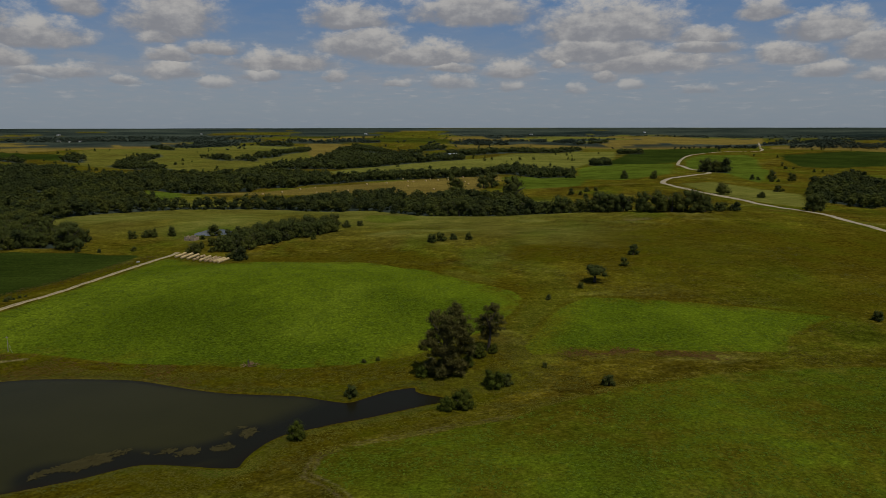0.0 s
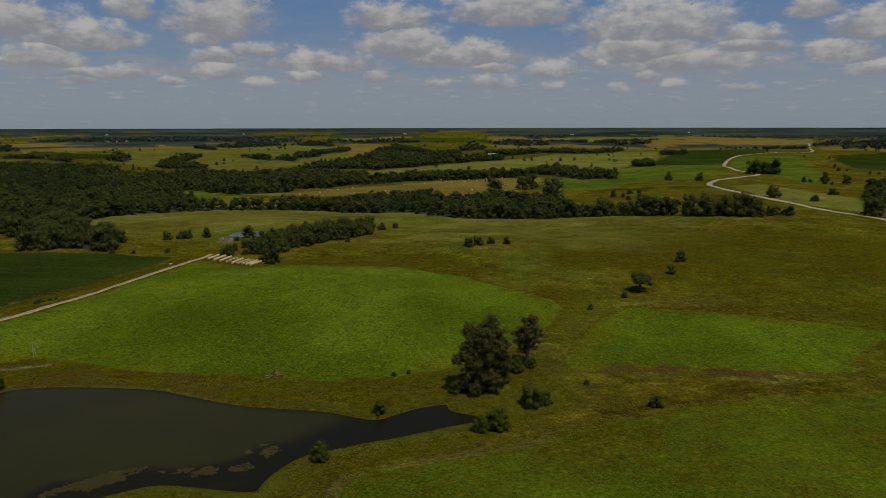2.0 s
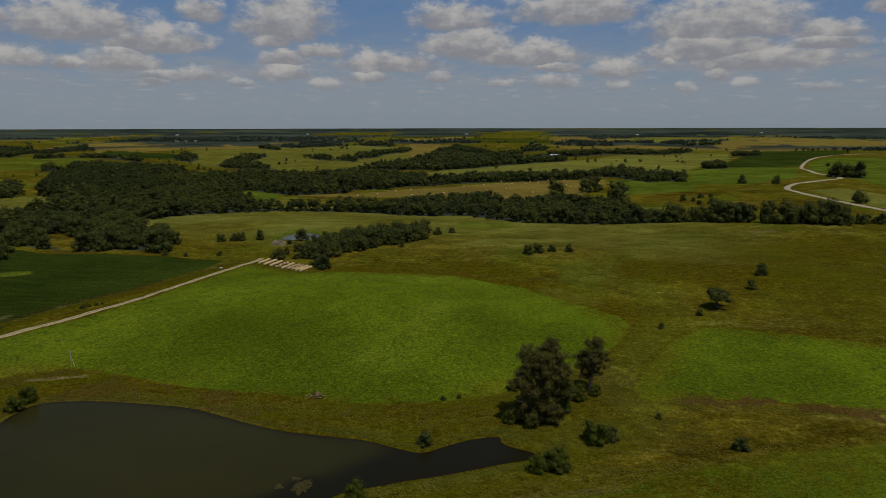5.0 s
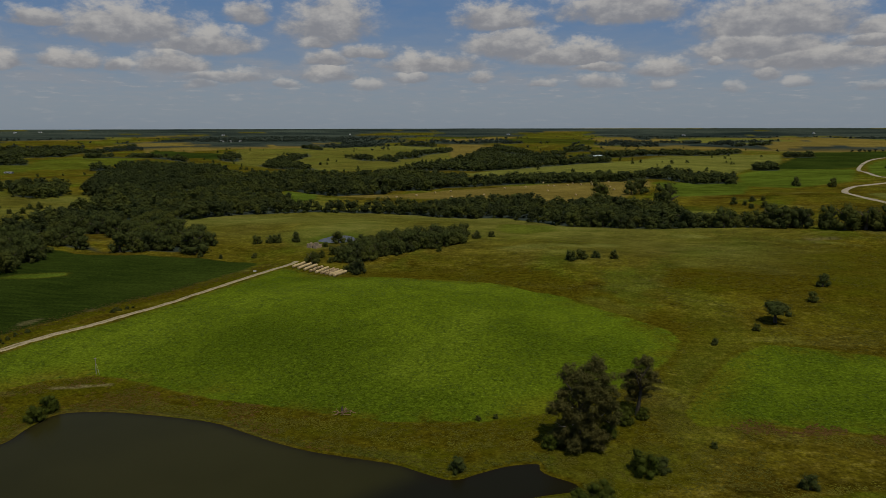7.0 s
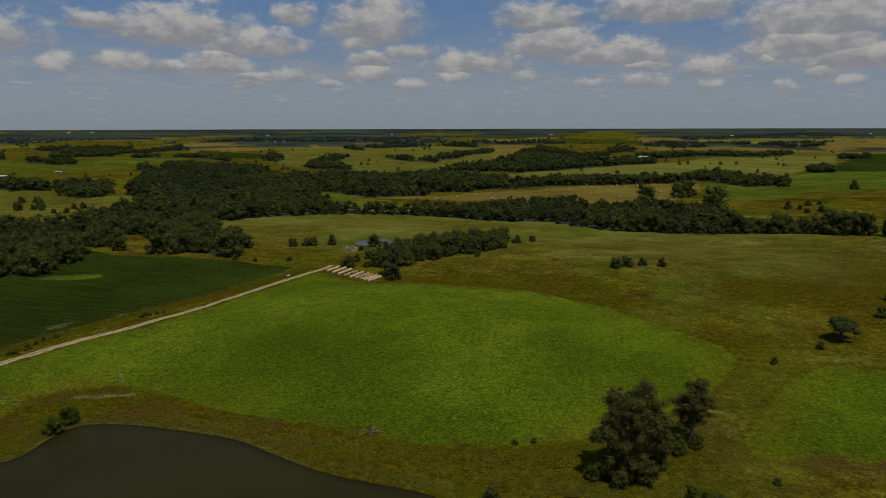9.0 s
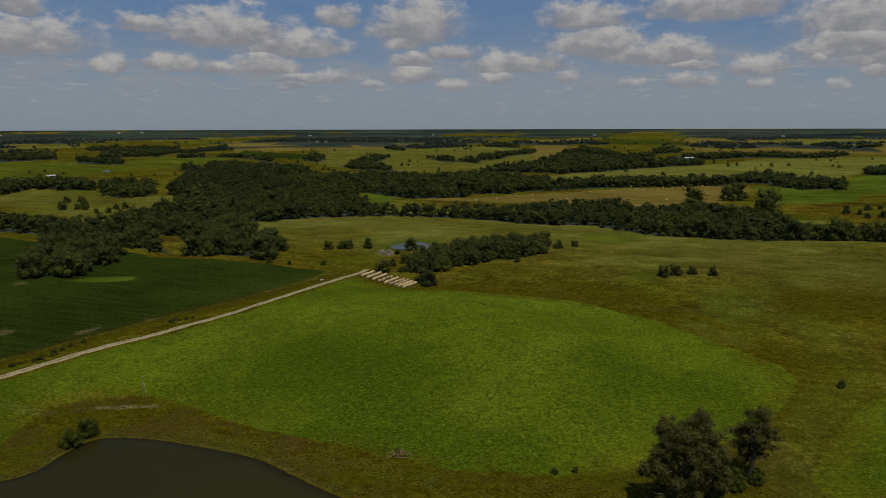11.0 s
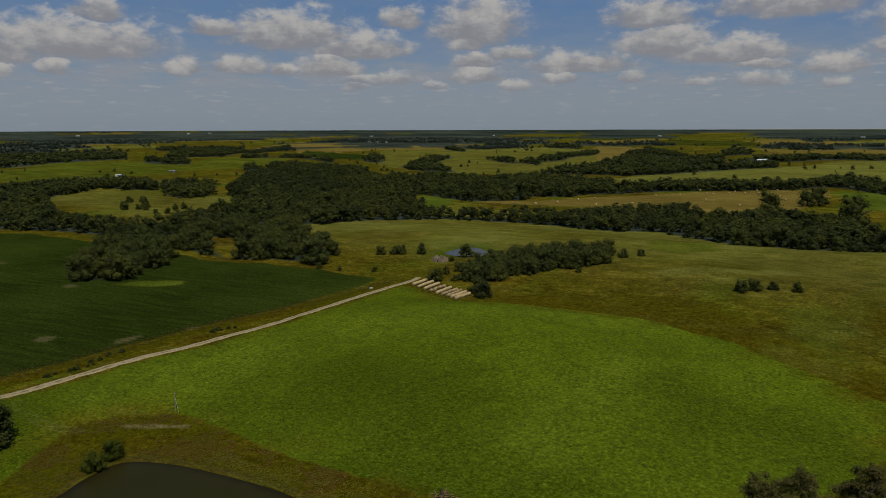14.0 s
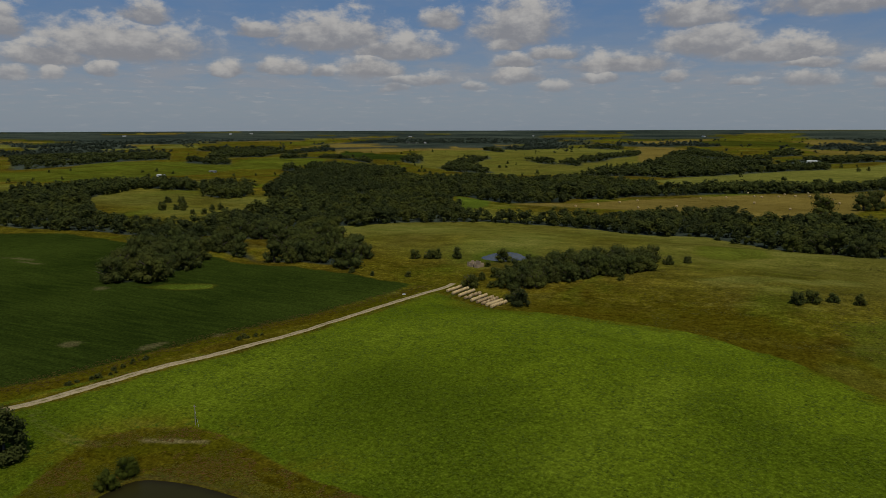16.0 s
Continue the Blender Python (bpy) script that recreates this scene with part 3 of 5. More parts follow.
def smooth(v, lo, hi):
    k = np.clip((v - lo) / (hi - lo), 0, 1)
    return k * k * (3 - 2 * k)


def rolling(x, y, size, seed):
    """Gentle value noise, between about -1 and 1."""
    r = np.random.RandomState(seed).rand(64, 64)
    u, v = x / size + 500.3, y / size + 500.7
    i, j = np.floor(u).astype(int), np.floor(v).astype(int)
    a, b = smooth(u - i, 0, 1), smooth(v - j, 0, 1)
    g = lambda p, q: r[p % 64, q % 64]
    return 2 * (g(i, j) * (1 - a) * (1 - b) + g(i + 1, j) * a * (1 - b) + g(i, j + 1) * (1 - a) * b + g(i + 1, j + 1) * a * b) - 1


POND, POND_FAR = rounded(POND), rounded(POND_FAR)


def height(x, y):
    """The lie of the land."""
    x, y = np.asarray(x, float), np.asarray(y, float)
    z = np.full(x.shape, 5.0)
    for a, b, c, rx, ry in HILLS:
        z = z + c * np.exp(-((x - a) / rx) ** 2 - ((y - b) / ry) ** 2)
    d = np.hypot(x, y)
    z = z + 47 * smooth(d, 1800, 4900) + 8 * smooth(d, 3000, 4900)
    f = np.clip((d - 550) / 600, 0, 1) * (1 - 0.9 * smooth(d, 2300, 3600))
    z = z + f * (4 * np.sin(x / 210 + 1.3) * np.sin(y / 170 + 0.6) + 3 * np.sin(x / 97 + y / 260) * np.sin(y / 120 - x / 300))
    far = smooth(d, 1050, 1600) * (1 - 0.9 * smooth(d, 2400, 3800))
    z = z + far * (3.5 * np.sin(x / 170 + 0.4 + 0.7 * np.sin(y / 260)) * np.sin(y / 250 + 0.9 * np.sin(x / 210)) + 1.5 * np.sin(x / 71 + y / 240))
    z = z + 0.35 * rolling(x, y, 17, 3) + 0.12 * rolling(x, y, 5, 4)
    s = -signed(POND, x, y)
    z = np.where(s > 0, 0.12 + z * smooth(s, -4, 38) + 0.25 * smooth(s, 0, 2.5), np.maximum(-2.0, 0.12 + 0.16 * s))
    s = -signed(POND_FAR, x, y)
    k = smooth(s, 0, 18)
    z = np.where(s > 0, (FAR_LEVEL + 0.15) * (1 - k) + z * k, np.where(s > -60, FAR_LEVEL + 0.1 + 0.2 * np.maximum(s, -6), z))
    return z


def at_ground(x, y):
    return float(height(np.array([x]), np.array([y]))[0])


def mesh_of(name, verts, faces, smooth_faces=False):
    """A mesh from arrays; faces of one size."""
    me = bpy.data.meshes.new(name)
    verts, faces = np.asarray(verts, np.float32), np.asarray(faces, np.int32)
    me.vertices.add(len(verts))
    me.vertices.foreach_set("co", verts.ravel())
    n = faces.shape[1]
    me.loops.add(faces.size)
    me.loops.foreach_set("vertex_index", faces.ravel())
    me.polygons.add(len(faces))
    me.polygons.foreach_set("loop_start", np.arange(0, faces.size, n, dtype=np.int32))
    me.polygons.foreach_set("use_smooth", np.full(len(faces), smooth_faces))
    me.update(calc_edges=True)
    me.validate()
    return me


def part(name, me, material, parent=None, label=""):
    if isinstance(me, bmesh.types.BMesh):
        bm, me = me, bpy.data.meshes.new(name)
        bm.to_mesh(me)
        bm.free()
    if not me.materials:
        me.materials.append(material)
    ob = new(name, me)
    ob.parent = parent
    return tagged(ob, label)


def far_fields(x, y):
    """The patchwork of distant farmland: for each place a random number, and how near the next plot is."""
    r = np.random.RandomState(11)
    size = 330.0
    u, v = x / size + 0.25 * rolling(x, y, 260, 8), y / (size * 1.15) + 0.25 * rolling(x, y, 240, 9)
    i, j = np.floor(u).astype(int), np.floor(v).astype(int)
    jx, jy, tone = r.rand(64, 64) * 0.8, r.rand(64, 64) * 0.8, r.rand(64, 64)
    first, second, val = np.full(x.shape, 9e9), np.full(x.shape, 9e9), np.zeros(x.shape)
    for di in (-1, 0, 1):
        for dj in (-1, 0, 1):
            p, q = (i + di) % 64, (j + dj) % 64
            d = np.maximum(np.abs(u - (i + di + 0.1 + jx[p, q])), np.abs(v - (j + dj + 0.1 + jy[p, q])))
            nearer = d < first
            second = np.where(nearer, first, np.minimum(second, d))
            val = np.where(nearer, tone[p, q], val)
            first = np.minimum(first, d)
    return val, (second - first) * size


def woodland(x, y):
    """Where the distant woods stand: wooded draws between the farms."""
    d = np.hypot(x, y)
    n = rolling(x, y, 420, 21) + 0.6 * rolling(x, y, 150, 22) + 0.35 * rolling(x, y, 60, 23)
    return n - 0.10 + 0.30 * smooth(d, 2100, 3000) + 0.50 * smooth(d, 2900, 3500)


def build_ground():
    radii = [0.0, 40.0, 70.0, 90.0]
    while radii[-1] < 4900:
        d = radii[-1]
        radii.append(d + max(0.9, d * d / 90000))
    radii = np.array(radii)
    fan = np.radians(np.concatenate([np.arange(-66, 42, 0.28), np.arange(42, 294, 4.5)]))
    R, A = np.meshgrid(radii, fan, indexing="ij")
    x, y = (R * np.sin(A)).ravel(), (R * np.cos(A)).ravel()
    z = height(x, y)
    nr, na = len(radii), len(fan)
    i, j = np.meshgrid(np.arange(nr - 1), np.arange(na), indexing="ij")
    k = (j + 1) % na
    faces = np.stack([i * na + j, i * na + k, (i + 1) * na + k, (i + 1) * na + j], -1).reshape(-1, 4)[:, ::-1]
    me = mesh_of("ground", np.stack([x, y, z], -1), faces, True)
    d = np.hypot(x, y)
    ragged = 0.9 * rolling(x, y, 3.1, 31) + 0.9 * rolling(x, y, 9.0, 32)

    def inside(poly, soft=0.7, rag=1.0):
        return smooth(signed(poly, x, y) + rag * ragged, -soft, soft)

    tone, edge = far_fields(x, y)
    far = smooth(d, 1900, 2300) * (1 - 0.45 * smooth(d, 2900, 3500)) * (1 - inside(WOODS_LEFT, 3)) * smooth(edge, 3, 12)
    pick = lambda lo, hi: ((tone >= lo) & (tone < hi)) * far
    hay = np.maximum(pick(0.0, 0.16), inside(HAY_FIELD))
    crop, beans, pale, lush = 0 * x, 0.7 * pick(0.16, 0.30), pick(0.30, 0.46), 0.35 * pick(0.46, 0.58)
    for poly, kind in ((HAY_FIELD, "hay"), (OPEN_DOME, "pale"), (PALE_FIELD, "pale"), (LUSH_ONE, "lush"), (LUSH_TWO, "lush"), (DARK_FAR, "beans"), (CLEARING, ""),
                       (HAY_EAST, "hay"), (LUSH_ROAD, "lush"), (DARK_EAST, "beans"), (PALE_ROAD, "pale"), (LUSH_LEFT, "lush"), (PALE_LEFT, "pale"), (HAY_TOP, "hay"),
                       (DARK_WEST, "beans"), (MEADOW, "lush"), (PALE_TOP, "pale"), (HAY_RIGHT, "hay"), (GLADE, "lush"), (GAP_FIELD, "")):
        w = inside(poly, 2.0) * (0.6 if poly in (OPEN_DOME, MEADOW, LUSH_LEFT) else 1.0)
        hay, pale, lush, beans = (np.where(kind == k, np.maximum(v, w), v * (1 - w)) for k, v in (("hay", hay), ("pale", pale), ("lush", lush), ("beans", beans)))
    rim = np.maximum.reduce([signed(q, x, y) for q in (CROP_HILL, CROP_RIGHT, CROP_NEAR)])
    thin = 0.45 * (1 - smooth(rim, 1, 9)) * smooth(rolling(x, y, 7, 35) + 0.7 * rolling(x, y, 2.6, 36), -0.3, 0.6)
    crop = np.maximum(np.maximum(inside(CROP_HILL, 0.4, 0.55), inside(CROP_RIGHT, 0.4, 0.55)), inside(CROP_NEAR) * np.clip(0.58 + 0.35 * rolling(x, y, 13, 34) + 0.25 * rolling(x, y, 4, 33), 0, 1)) * (1 - thin)
    beans = np.maximum(beans, inside(BEAN_FIELD))
    lane, road = along(LANE, x, y), along(COUNTY_ROAD, x, y)
    shore = -signed(POND, x, y)
    verge = (1 - smooth(lane + ragged, 2.6, 4.5)) * (1 - smooth(d, 700, 800))
    crop = crop * (1 - verge)
    bank = inside(BANK_SHORE, 2.0) * (1 - crop)
    hedge = smooth(signed([(-210, 170), (-200, 190), (-180, 250), (-160, 310), (-150, 352), (-146, 352), (-152, 305), (-172, 250), (-190, 190), (-200, 170)], x, y) + ragged, -0.6, 0.6)
    # brown eastern pasture, with the cloud shade over it put into the colour
    east = 0.95 * smooth(x - 0.15 * (y - 300), 20, 110) * smooth(y, 215, 260) * (1 - smooth(y, 400, 460)) * (0.7 + 0.5 * rolling(x, y, 40, 39))
    bank = np.maximum(np.maximum(bank, hedge), np.clip(east, 0, 1) * (1 - crop))
    bank = np.maximum(bank, 0.5 * inside(CROP_NEAR) * (1 - crop))
    beans = beans * (1 - hedge)
    beyond = -signed(CROP_HILL, x, y)
    bank = np.maximum(bank, 0.85 * (1 - smooth(beyond + 3 * ragged, 8, 28)) * smooth(y, 240, 275) * smooth(x, -105, -85) * (1 - crop))
    bank = np.maximum(bank, 0.9 * np.exp(-((rim + 1.2) / 1.1) ** 2) * smooth(y, 212, 230) * (1 - crop))
    yard = inside([(-143, 348), (-136, 364), (-128, 360), (-108, 347), (-106, 328), (-112, 328), (-133, 344)], 1.5)
    bank = np.maximum(bank, 0.7 * yard)
    crop = crop * (1 - yard)
    bare = 0 * x
    for px, py, rx, ry in ((-213, 235, 2.5, 3), (-188, 244, 1.5, 5), (-177, 262, 2.5, 2.5), (-372, 319, 11, 2.5), (-350, 313, 9, 1.5), (-267, 289, 3.5, 2.5)):
        bare = np.maximum(bare, 1 - smooth(np.hypot((x - px) / rx, (y - py) / ry) + 0.5 * ragged, 0.5, 1.2))
    bare = np.maximum(bare, 0.9 * (1 - smooth(along([(-143, 202), (-137, 205), (-129, 208.5)], x, y) + 0.8 * ragged, 0.4, 1.4)))
    mud = (1 - smooth(np.abs(shore - 0.2) + 0.3 * ragged, 0.3, 1.0)) * smooth(x, -140, -130) * (1 - smooth(x, -75, -60)) * 0.12
    bare = np.maximum(bare * (0.65 - 0.35 * beans), mud)
    shoots = smooth(shore, 0.0, 0.6) * (1 - smooth(shore + 1.5 * ragged, 3, 6)) * np.clip(0.55 + 0.4 * rolling(x, y, 11, 37), 0, 1) * (0.35 + 0.65 * smooth(x, -85, -60))
    swale = 0.3 * (1 - smooth(along([(20, 195), (32, 215), (40, 262), (46, 300), (30, 340), (60, 420)], x, y) + 4 * ragged, 4, 16))
    lush = np.maximum(lush, np.maximum(shoots, swale * (1 - crop)))
    bank = bank * (1 - shoots)
    north = 0.85 * smooth(y + 0.25 * x, 345, 410) * (1 - smooth(y, 600, 680)) * (1 - smooth(x, 60, 150)) * (0.75 + 0.45 * rolling(x, y, 45, 38))
    pale = np.maximum(pale, np.clip(north, 0, 1) * (1 - crop) * (1 - beans))
    lush = np.maximum(lush, 0.8 * (1 - smooth(-signed(POND_FAR, x, y) + 1.5 * ragged, 2, 9)))
    tracks = np.minimum.reduce([np.abs(along(q, x, y) - 0.9) for q in TRACKS])
    bare = np.maximum(bare, (0.28 - 0.14 * smooth(-x, 60, 100)) * (1 - smooth(tracks + 0.25 * ragged, 0.2, 0.6)))
    stripe = inside([(-256, 298), (-249, 308), (-231, 317), (-226, 310), (-240, 303)], 1.5)
    lush = np.maximum(lush, stripe)
    beans = beans * (1 - stripe)
    for kind, much, poly in PATCHES_NEAR + PATCHES_FAR:
        w = much * smooth(signed(rounded(poly), x, y) + 2.5 * ragged + 3 * rolling(x, y, 14, 43), -4, 4) * (1 - crop) * (1 - beans)
        bare, bank, pale, lush = (np.where(kind == k, np.maximum(v, w), v * (1 - w)) for k, v in (("bare", bare), ("bank", bank), ("pale", pale), ("lush", lush)))
    lit_crest = np.maximum(np.exp(-(along(CREST, x, y) / 15) ** 2), 0.8 * np.exp(-(along(BRIGHT_STREAK, x, y) / 8) ** 2)) * np.clip(0.8 + 0.4 * rolling(x, y, 16, 44) + 0.25 * rolling(x, y, 5, 45), 0, 1)
    # shade of the hill flanks, put into the crop as darker green
    dull = np.exp(-((x + 104) / 30) ** 2 - ((y - 243) / 26) ** 2) + 0.9 * np.exp(-((x + 118) / 22) ** 2 - ((y - 326) / 10) ** 2) + 0.6 * np.exp(-((x + 40) / 18) ** 2 - ((y - 300) / 16) ** 2) + 0.9 * np.exp(-((x + 172) / 30) ** 2 - ((y - 200) / 32) ** 2) + 0.6 * np.exp(-((x - 45) / 40) ** 2 - ((y - 150) / 22) ** 2)
    yellow = (1 - smooth(rim, 2, 13)) * smooth(rolling(x, y, 19, 46) + 0.5 * rolling(x, y, 6, 47), -0.1, 0.7)
    wood = np.maximum.reduce([smooth(signed(p, x, y) + ragged, 2.5, 6.5) for p in (WOODS_LEFT, WOODS_VALLEY, WOODS_CLOUD_SHADE, WOODS_SPUR, GROVE_FIELD, GROVE_BALES, WOODS_ROAD)])
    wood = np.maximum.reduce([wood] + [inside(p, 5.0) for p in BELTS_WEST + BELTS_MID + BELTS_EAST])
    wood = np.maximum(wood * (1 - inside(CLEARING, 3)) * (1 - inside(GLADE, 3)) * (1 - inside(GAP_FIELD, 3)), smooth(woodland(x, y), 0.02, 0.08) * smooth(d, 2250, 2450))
    for name, four in (("land_a", (crop, beans, hay, pale)), ("land_b", (bare, bank, wood, lush)), ("land_c", (lit_crest, dull, yellow, 0 * x))):
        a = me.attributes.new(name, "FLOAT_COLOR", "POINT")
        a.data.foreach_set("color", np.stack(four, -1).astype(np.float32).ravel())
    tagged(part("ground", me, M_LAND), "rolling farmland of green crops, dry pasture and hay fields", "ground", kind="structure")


def strip(name, line, width, lift, material, label, category):
    """A gravel track draped over the land."""
    pts = []
    p = [Vector((*q, 0)) for q in line]
    p = [p[0] * 2 - p[1]] + p + [p[-1] * 2 - p[-2]]
    for a, b, c, d in zip(p, p[1:], p[2:], p[3:]):
        n = max(2, int((c - b).length / 2.0))
        for k in range(n):
            t = k / n
            pts.append(0.5 * (2 * b + (c - a) * t + (2 * a - 5 * b + 4 * c - d) * t * t + (3 * b - a - 3 * c + d) * t ** 3))
    pts = np.array([(q.x, q.y) for q in pts])
    t = np.gradient(pts, axis=0)
    t /= np.linalg.norm(t, axis=1)[:, None]
    side = np.stack([-t[:, 1], t[:, 0]], -1)
    cross = np.array([-1.0, -0.94, -0.5, 0.0, 0.5, 0.94, 1.0])
    crown = np.array([-0.25, 0.0, 0.03, 0.06, 0.03, 0.0, -0.25])
    wob = 1 + 0.10 * rolling(pts[:, 0], pts[:, 1], 4, 41)
    q = pts[:, None] + side[:, None] * (cross[None, :, None] * width / 2 * wob[:, None, None])
    z = height(q[..., 0], q[..., 1]) + lift + crown
    v = np.concatenate([q, z[..., None]], -1).reshape(-1, 3)
    n, m = len(pts), len(cross)
    i, j = np.meshgrid(np.arange(n - 1), np.arange(m - 1), indexing="ij")
    f = np.stack([i * m + j, i * m + j + 1, (i + 1) * m + j + 1, (i + 1) * m + j], -1).reshape(-1, 4)[:, ::-1]
    me = mesh_of(name, v, f, True)
    a = me.attributes.new("grassy", "FLOAT", "POINT")
    a.data.foreach_set("value", np.tile(np.array([1.0, 0.6, 0.0, 0.75, 0.0, 0.6, 1.0]), n).astype(np.float32))
    return tagged(part(name, me, material), label, category, kind="structure")


def sheet_of_water(name, poly, level, label, water, cell):
    """A level sheet a little wider than the hollow that holds it; knows how near the shore is."""
    p = np.array(poly, float)
    lo, hi = p.min(0) - 2, p.max(0) + 2
    gx, gy = np.meshgrid(np.arange(lo[0], hi[0] + cell, cell), np.arange(lo[1], hi[1] + cell, cell), indexing="ij")
    x, y = gx.ravel(), gy.ravel()
    s = signed(poly, x, y)
    ny = gx.shape[1]
    i, j = np.meshgrid(np.arange(gx.shape[0] - 1), np.arange(ny - 1), indexing="ij")
    f = np.stack([i * ny + j, (i + 1) * ny + j, (i + 1) * ny + j + 1, i * ny + j + 1], -1).reshape(-1, 4)
    f = f[(s[f] > -0.6 - 0.5 * cell).any(1)]
    used, back = np.unique(f, return_inverse=True)
    me = mesh_of(name, np.stack([x, y, np.full(x.shape, level)], -1)[used], back.reshape(-1, 4), True)
    x, y, s = x[used], y[used], s[used]
    shallow = 1 - smooth(s + 0.8 * rolling(x, y, 6, 81) + 0.5 * rolling(x, y, 2.2, 82), 0.3, 3.6)
    cove = smooth(x, -62, -46) * (1 - smooth(-x + 0.8 * (y - 150), 48, 60))
    weedy = (1 - smooth(along([(-84, 136), (-70, 143), (-56, 145), (-46, 150), (-44, 158)], x, y) + 1.6 * rolling(x, y, 7, 83), 3, 8)) * smooth(s, 0, 1)
    for key, v in (("shallow", shallow), ("cove", np.maximum(cove, weedy))):
        a = me.attributes.new(key, "FLOAT", "POINT")
        a.data.foreach_set("value", np.clip(v, 0, 1).astype(np.float32))
    tagged(part(name, me, water), label, "water", kind="structure")


build_ground()
sheet_of_water("water", POND, 0.0, "still dark farm pond with a narrow inlet", M_WATER, 1.2)
sheet_of_water("water", POND_FAR, FAR_LEVEL, "small grey pond behind the old ruin", M_WATER_FAR, 1.2)
strip("road", LANE, 3.1, 0.06, M_LANE, "pale gravel farm lane between two crop fields", "lane")
strip("road", COUNTY_ROAD, 6.2, 0.10, M_GRAVEL, "winding pale gravel country road", "road")

# ---- trees ----
def ball(level=1):
    bm = bmesh.new()
    bmesh.ops.create_icosphere(bm, subdivisions=level, radius=1)
    v = np.array([q.co[:] for q in bm.verts])
    f = np.array([[q.index for q in face.verts] for face in bm.faces])
    bm.free()
    return v, f


BALL = {1: ball(1), 2: ball(2)}


def crown_arrays(rng, lobes, leaves, size, core=0.78, level=1, single=False):
    """A crown: many loose leaf sprays over uneven lobes, with a dark inner mass. Quads and triangles as triangles."""
    verts, faces, n = [], [], 0
    area = np.array([r[0] * r[2] for _, r in lobes])
    share = rng.choice(len(lobes), leaves, p=area / area.sum())
    C = np.array([c for c, _ in lobes])[share]
    Rd = np.array([r for _, r in lobes])[share]
    d = rng.normal(size=(leaves, 3))
    d /= np.linalg.norm(d, axis=1)[:, None]
    d[:, 2] = np.where(d[:, 2] < -0.55, -d[:, 2], d[:, 2])
    pos = C + Rd * d * rng.uniform(0.60, 1.16, (leaves, 1))
    nor = 0.8 * d + rng.normal(scale=0.45, size=d.shape) + (0, 0, 0.55)
    nor /= np.linalg.norm(nor, axis=1)[:, None]
    a = np.cross(nor, rng.normal(size=d.shape))
    a /= np.linalg.norm(a, axis=1)[:, None]
    b = np.cross(nor, a)
    s = size * rng.uniform(0.55, 1.35, (leaves, 1))
    e = rng.uniform(0.45, 0.9, (leaves, 1))
    bend = nor * s * 0.22
    q = np.stack([pos - a * s, pos - b * s * e + bend, pos + a * s, pos + b * s * e + bend], 1).reshape(-1, 3)
    if single:
        q = q.reshape(-1, 4, 3)[:, :3].reshape(-1, 3)
        faces.append(np.arange(leaves * 3).reshape(-1, 3))
    else:
        k = np.arange(leaves)[:, None] * 4
        faces += [k + (0, 1, 2), k + (0, 2, 3)]
    verts.append(q)
    n = len(q)
    bv, bf = BALL[level]
    for c, r in lobes:
        wob = 1 + 0.16 * rng.normal(size=(len(bv), 1))
        verts.append(np.array(c) + bv * np.array(r) * core * wob)
        faces.append(bf + n)
        n += len(bv)
    return np.concatenate(verts), np.concatenate(faces)


def lobes_of(rng, h, w, low, count, skirt=5):
    """Lobes that fill an uneven rounded crown of height h and width w, open below low."""
    out = [((0, 0, low + (h - low) * 0.5), (w * 0.33, w * 0.33, (h - low) * 0.40))]
    for i in range(count):
        a, k = rng.uniform(0, 2 * math.pi), rng.uniform(0.12, 0.95)
        reach = w * 0.5 * (0.92 - 0.62 * max(0, k - 0.35)) * rng.uniform(0.5, 0.85)
        r = w * rng.uniform(0.15, 0.25)
        zc = low + (h - low) * k * 0.92
        out.append(((reach * math.cos(a), reach * math.sin(a), max(zc, low + r * 0.6)), (r, r, min(r * rng.uniform(0.75, 1.1), (h - low) * 0.35))))
    for i in range(skirt):
        a = 2 * math.pi * (i + rng.rand()) / skirt
        r = w * rng.uniform(0.17, 0.24)
        out.append(((w * 0.30 * math.cos(a), w * 0.30 * math.sin(a), r * 0.75), (r, r, r * 0.95)))
    return out


def limb(verts, faces, p, q, r0, r1, sides=6):
    p, q = np.array(p, float), np.array(q, float)
    d = (q - p) / np.linalg.norm(q - p)
    a = np.cross(d, (0.3, 0.9, 0.1))
    a /= np.linalg.norm(a)
    b = np.cross(d, a)
    n = sum(len(v) for v in verts)
    ang = np.linspace(0, 2 * math.pi, sides, endpoint=False)
    ring = np.cos(ang)[:, None] * a + np.sin(ang)[:, None] * b
    verts.append(np.concatenate([p + ring * r0, q + ring * r1]))
    k = np.arange(sides)
    m = (k + 1) % sides
    faces += [np.stack([n + k, n + m, n + sides + m], -1), np.stack([n + k, n + sides + m, n + sides + k], -1)]


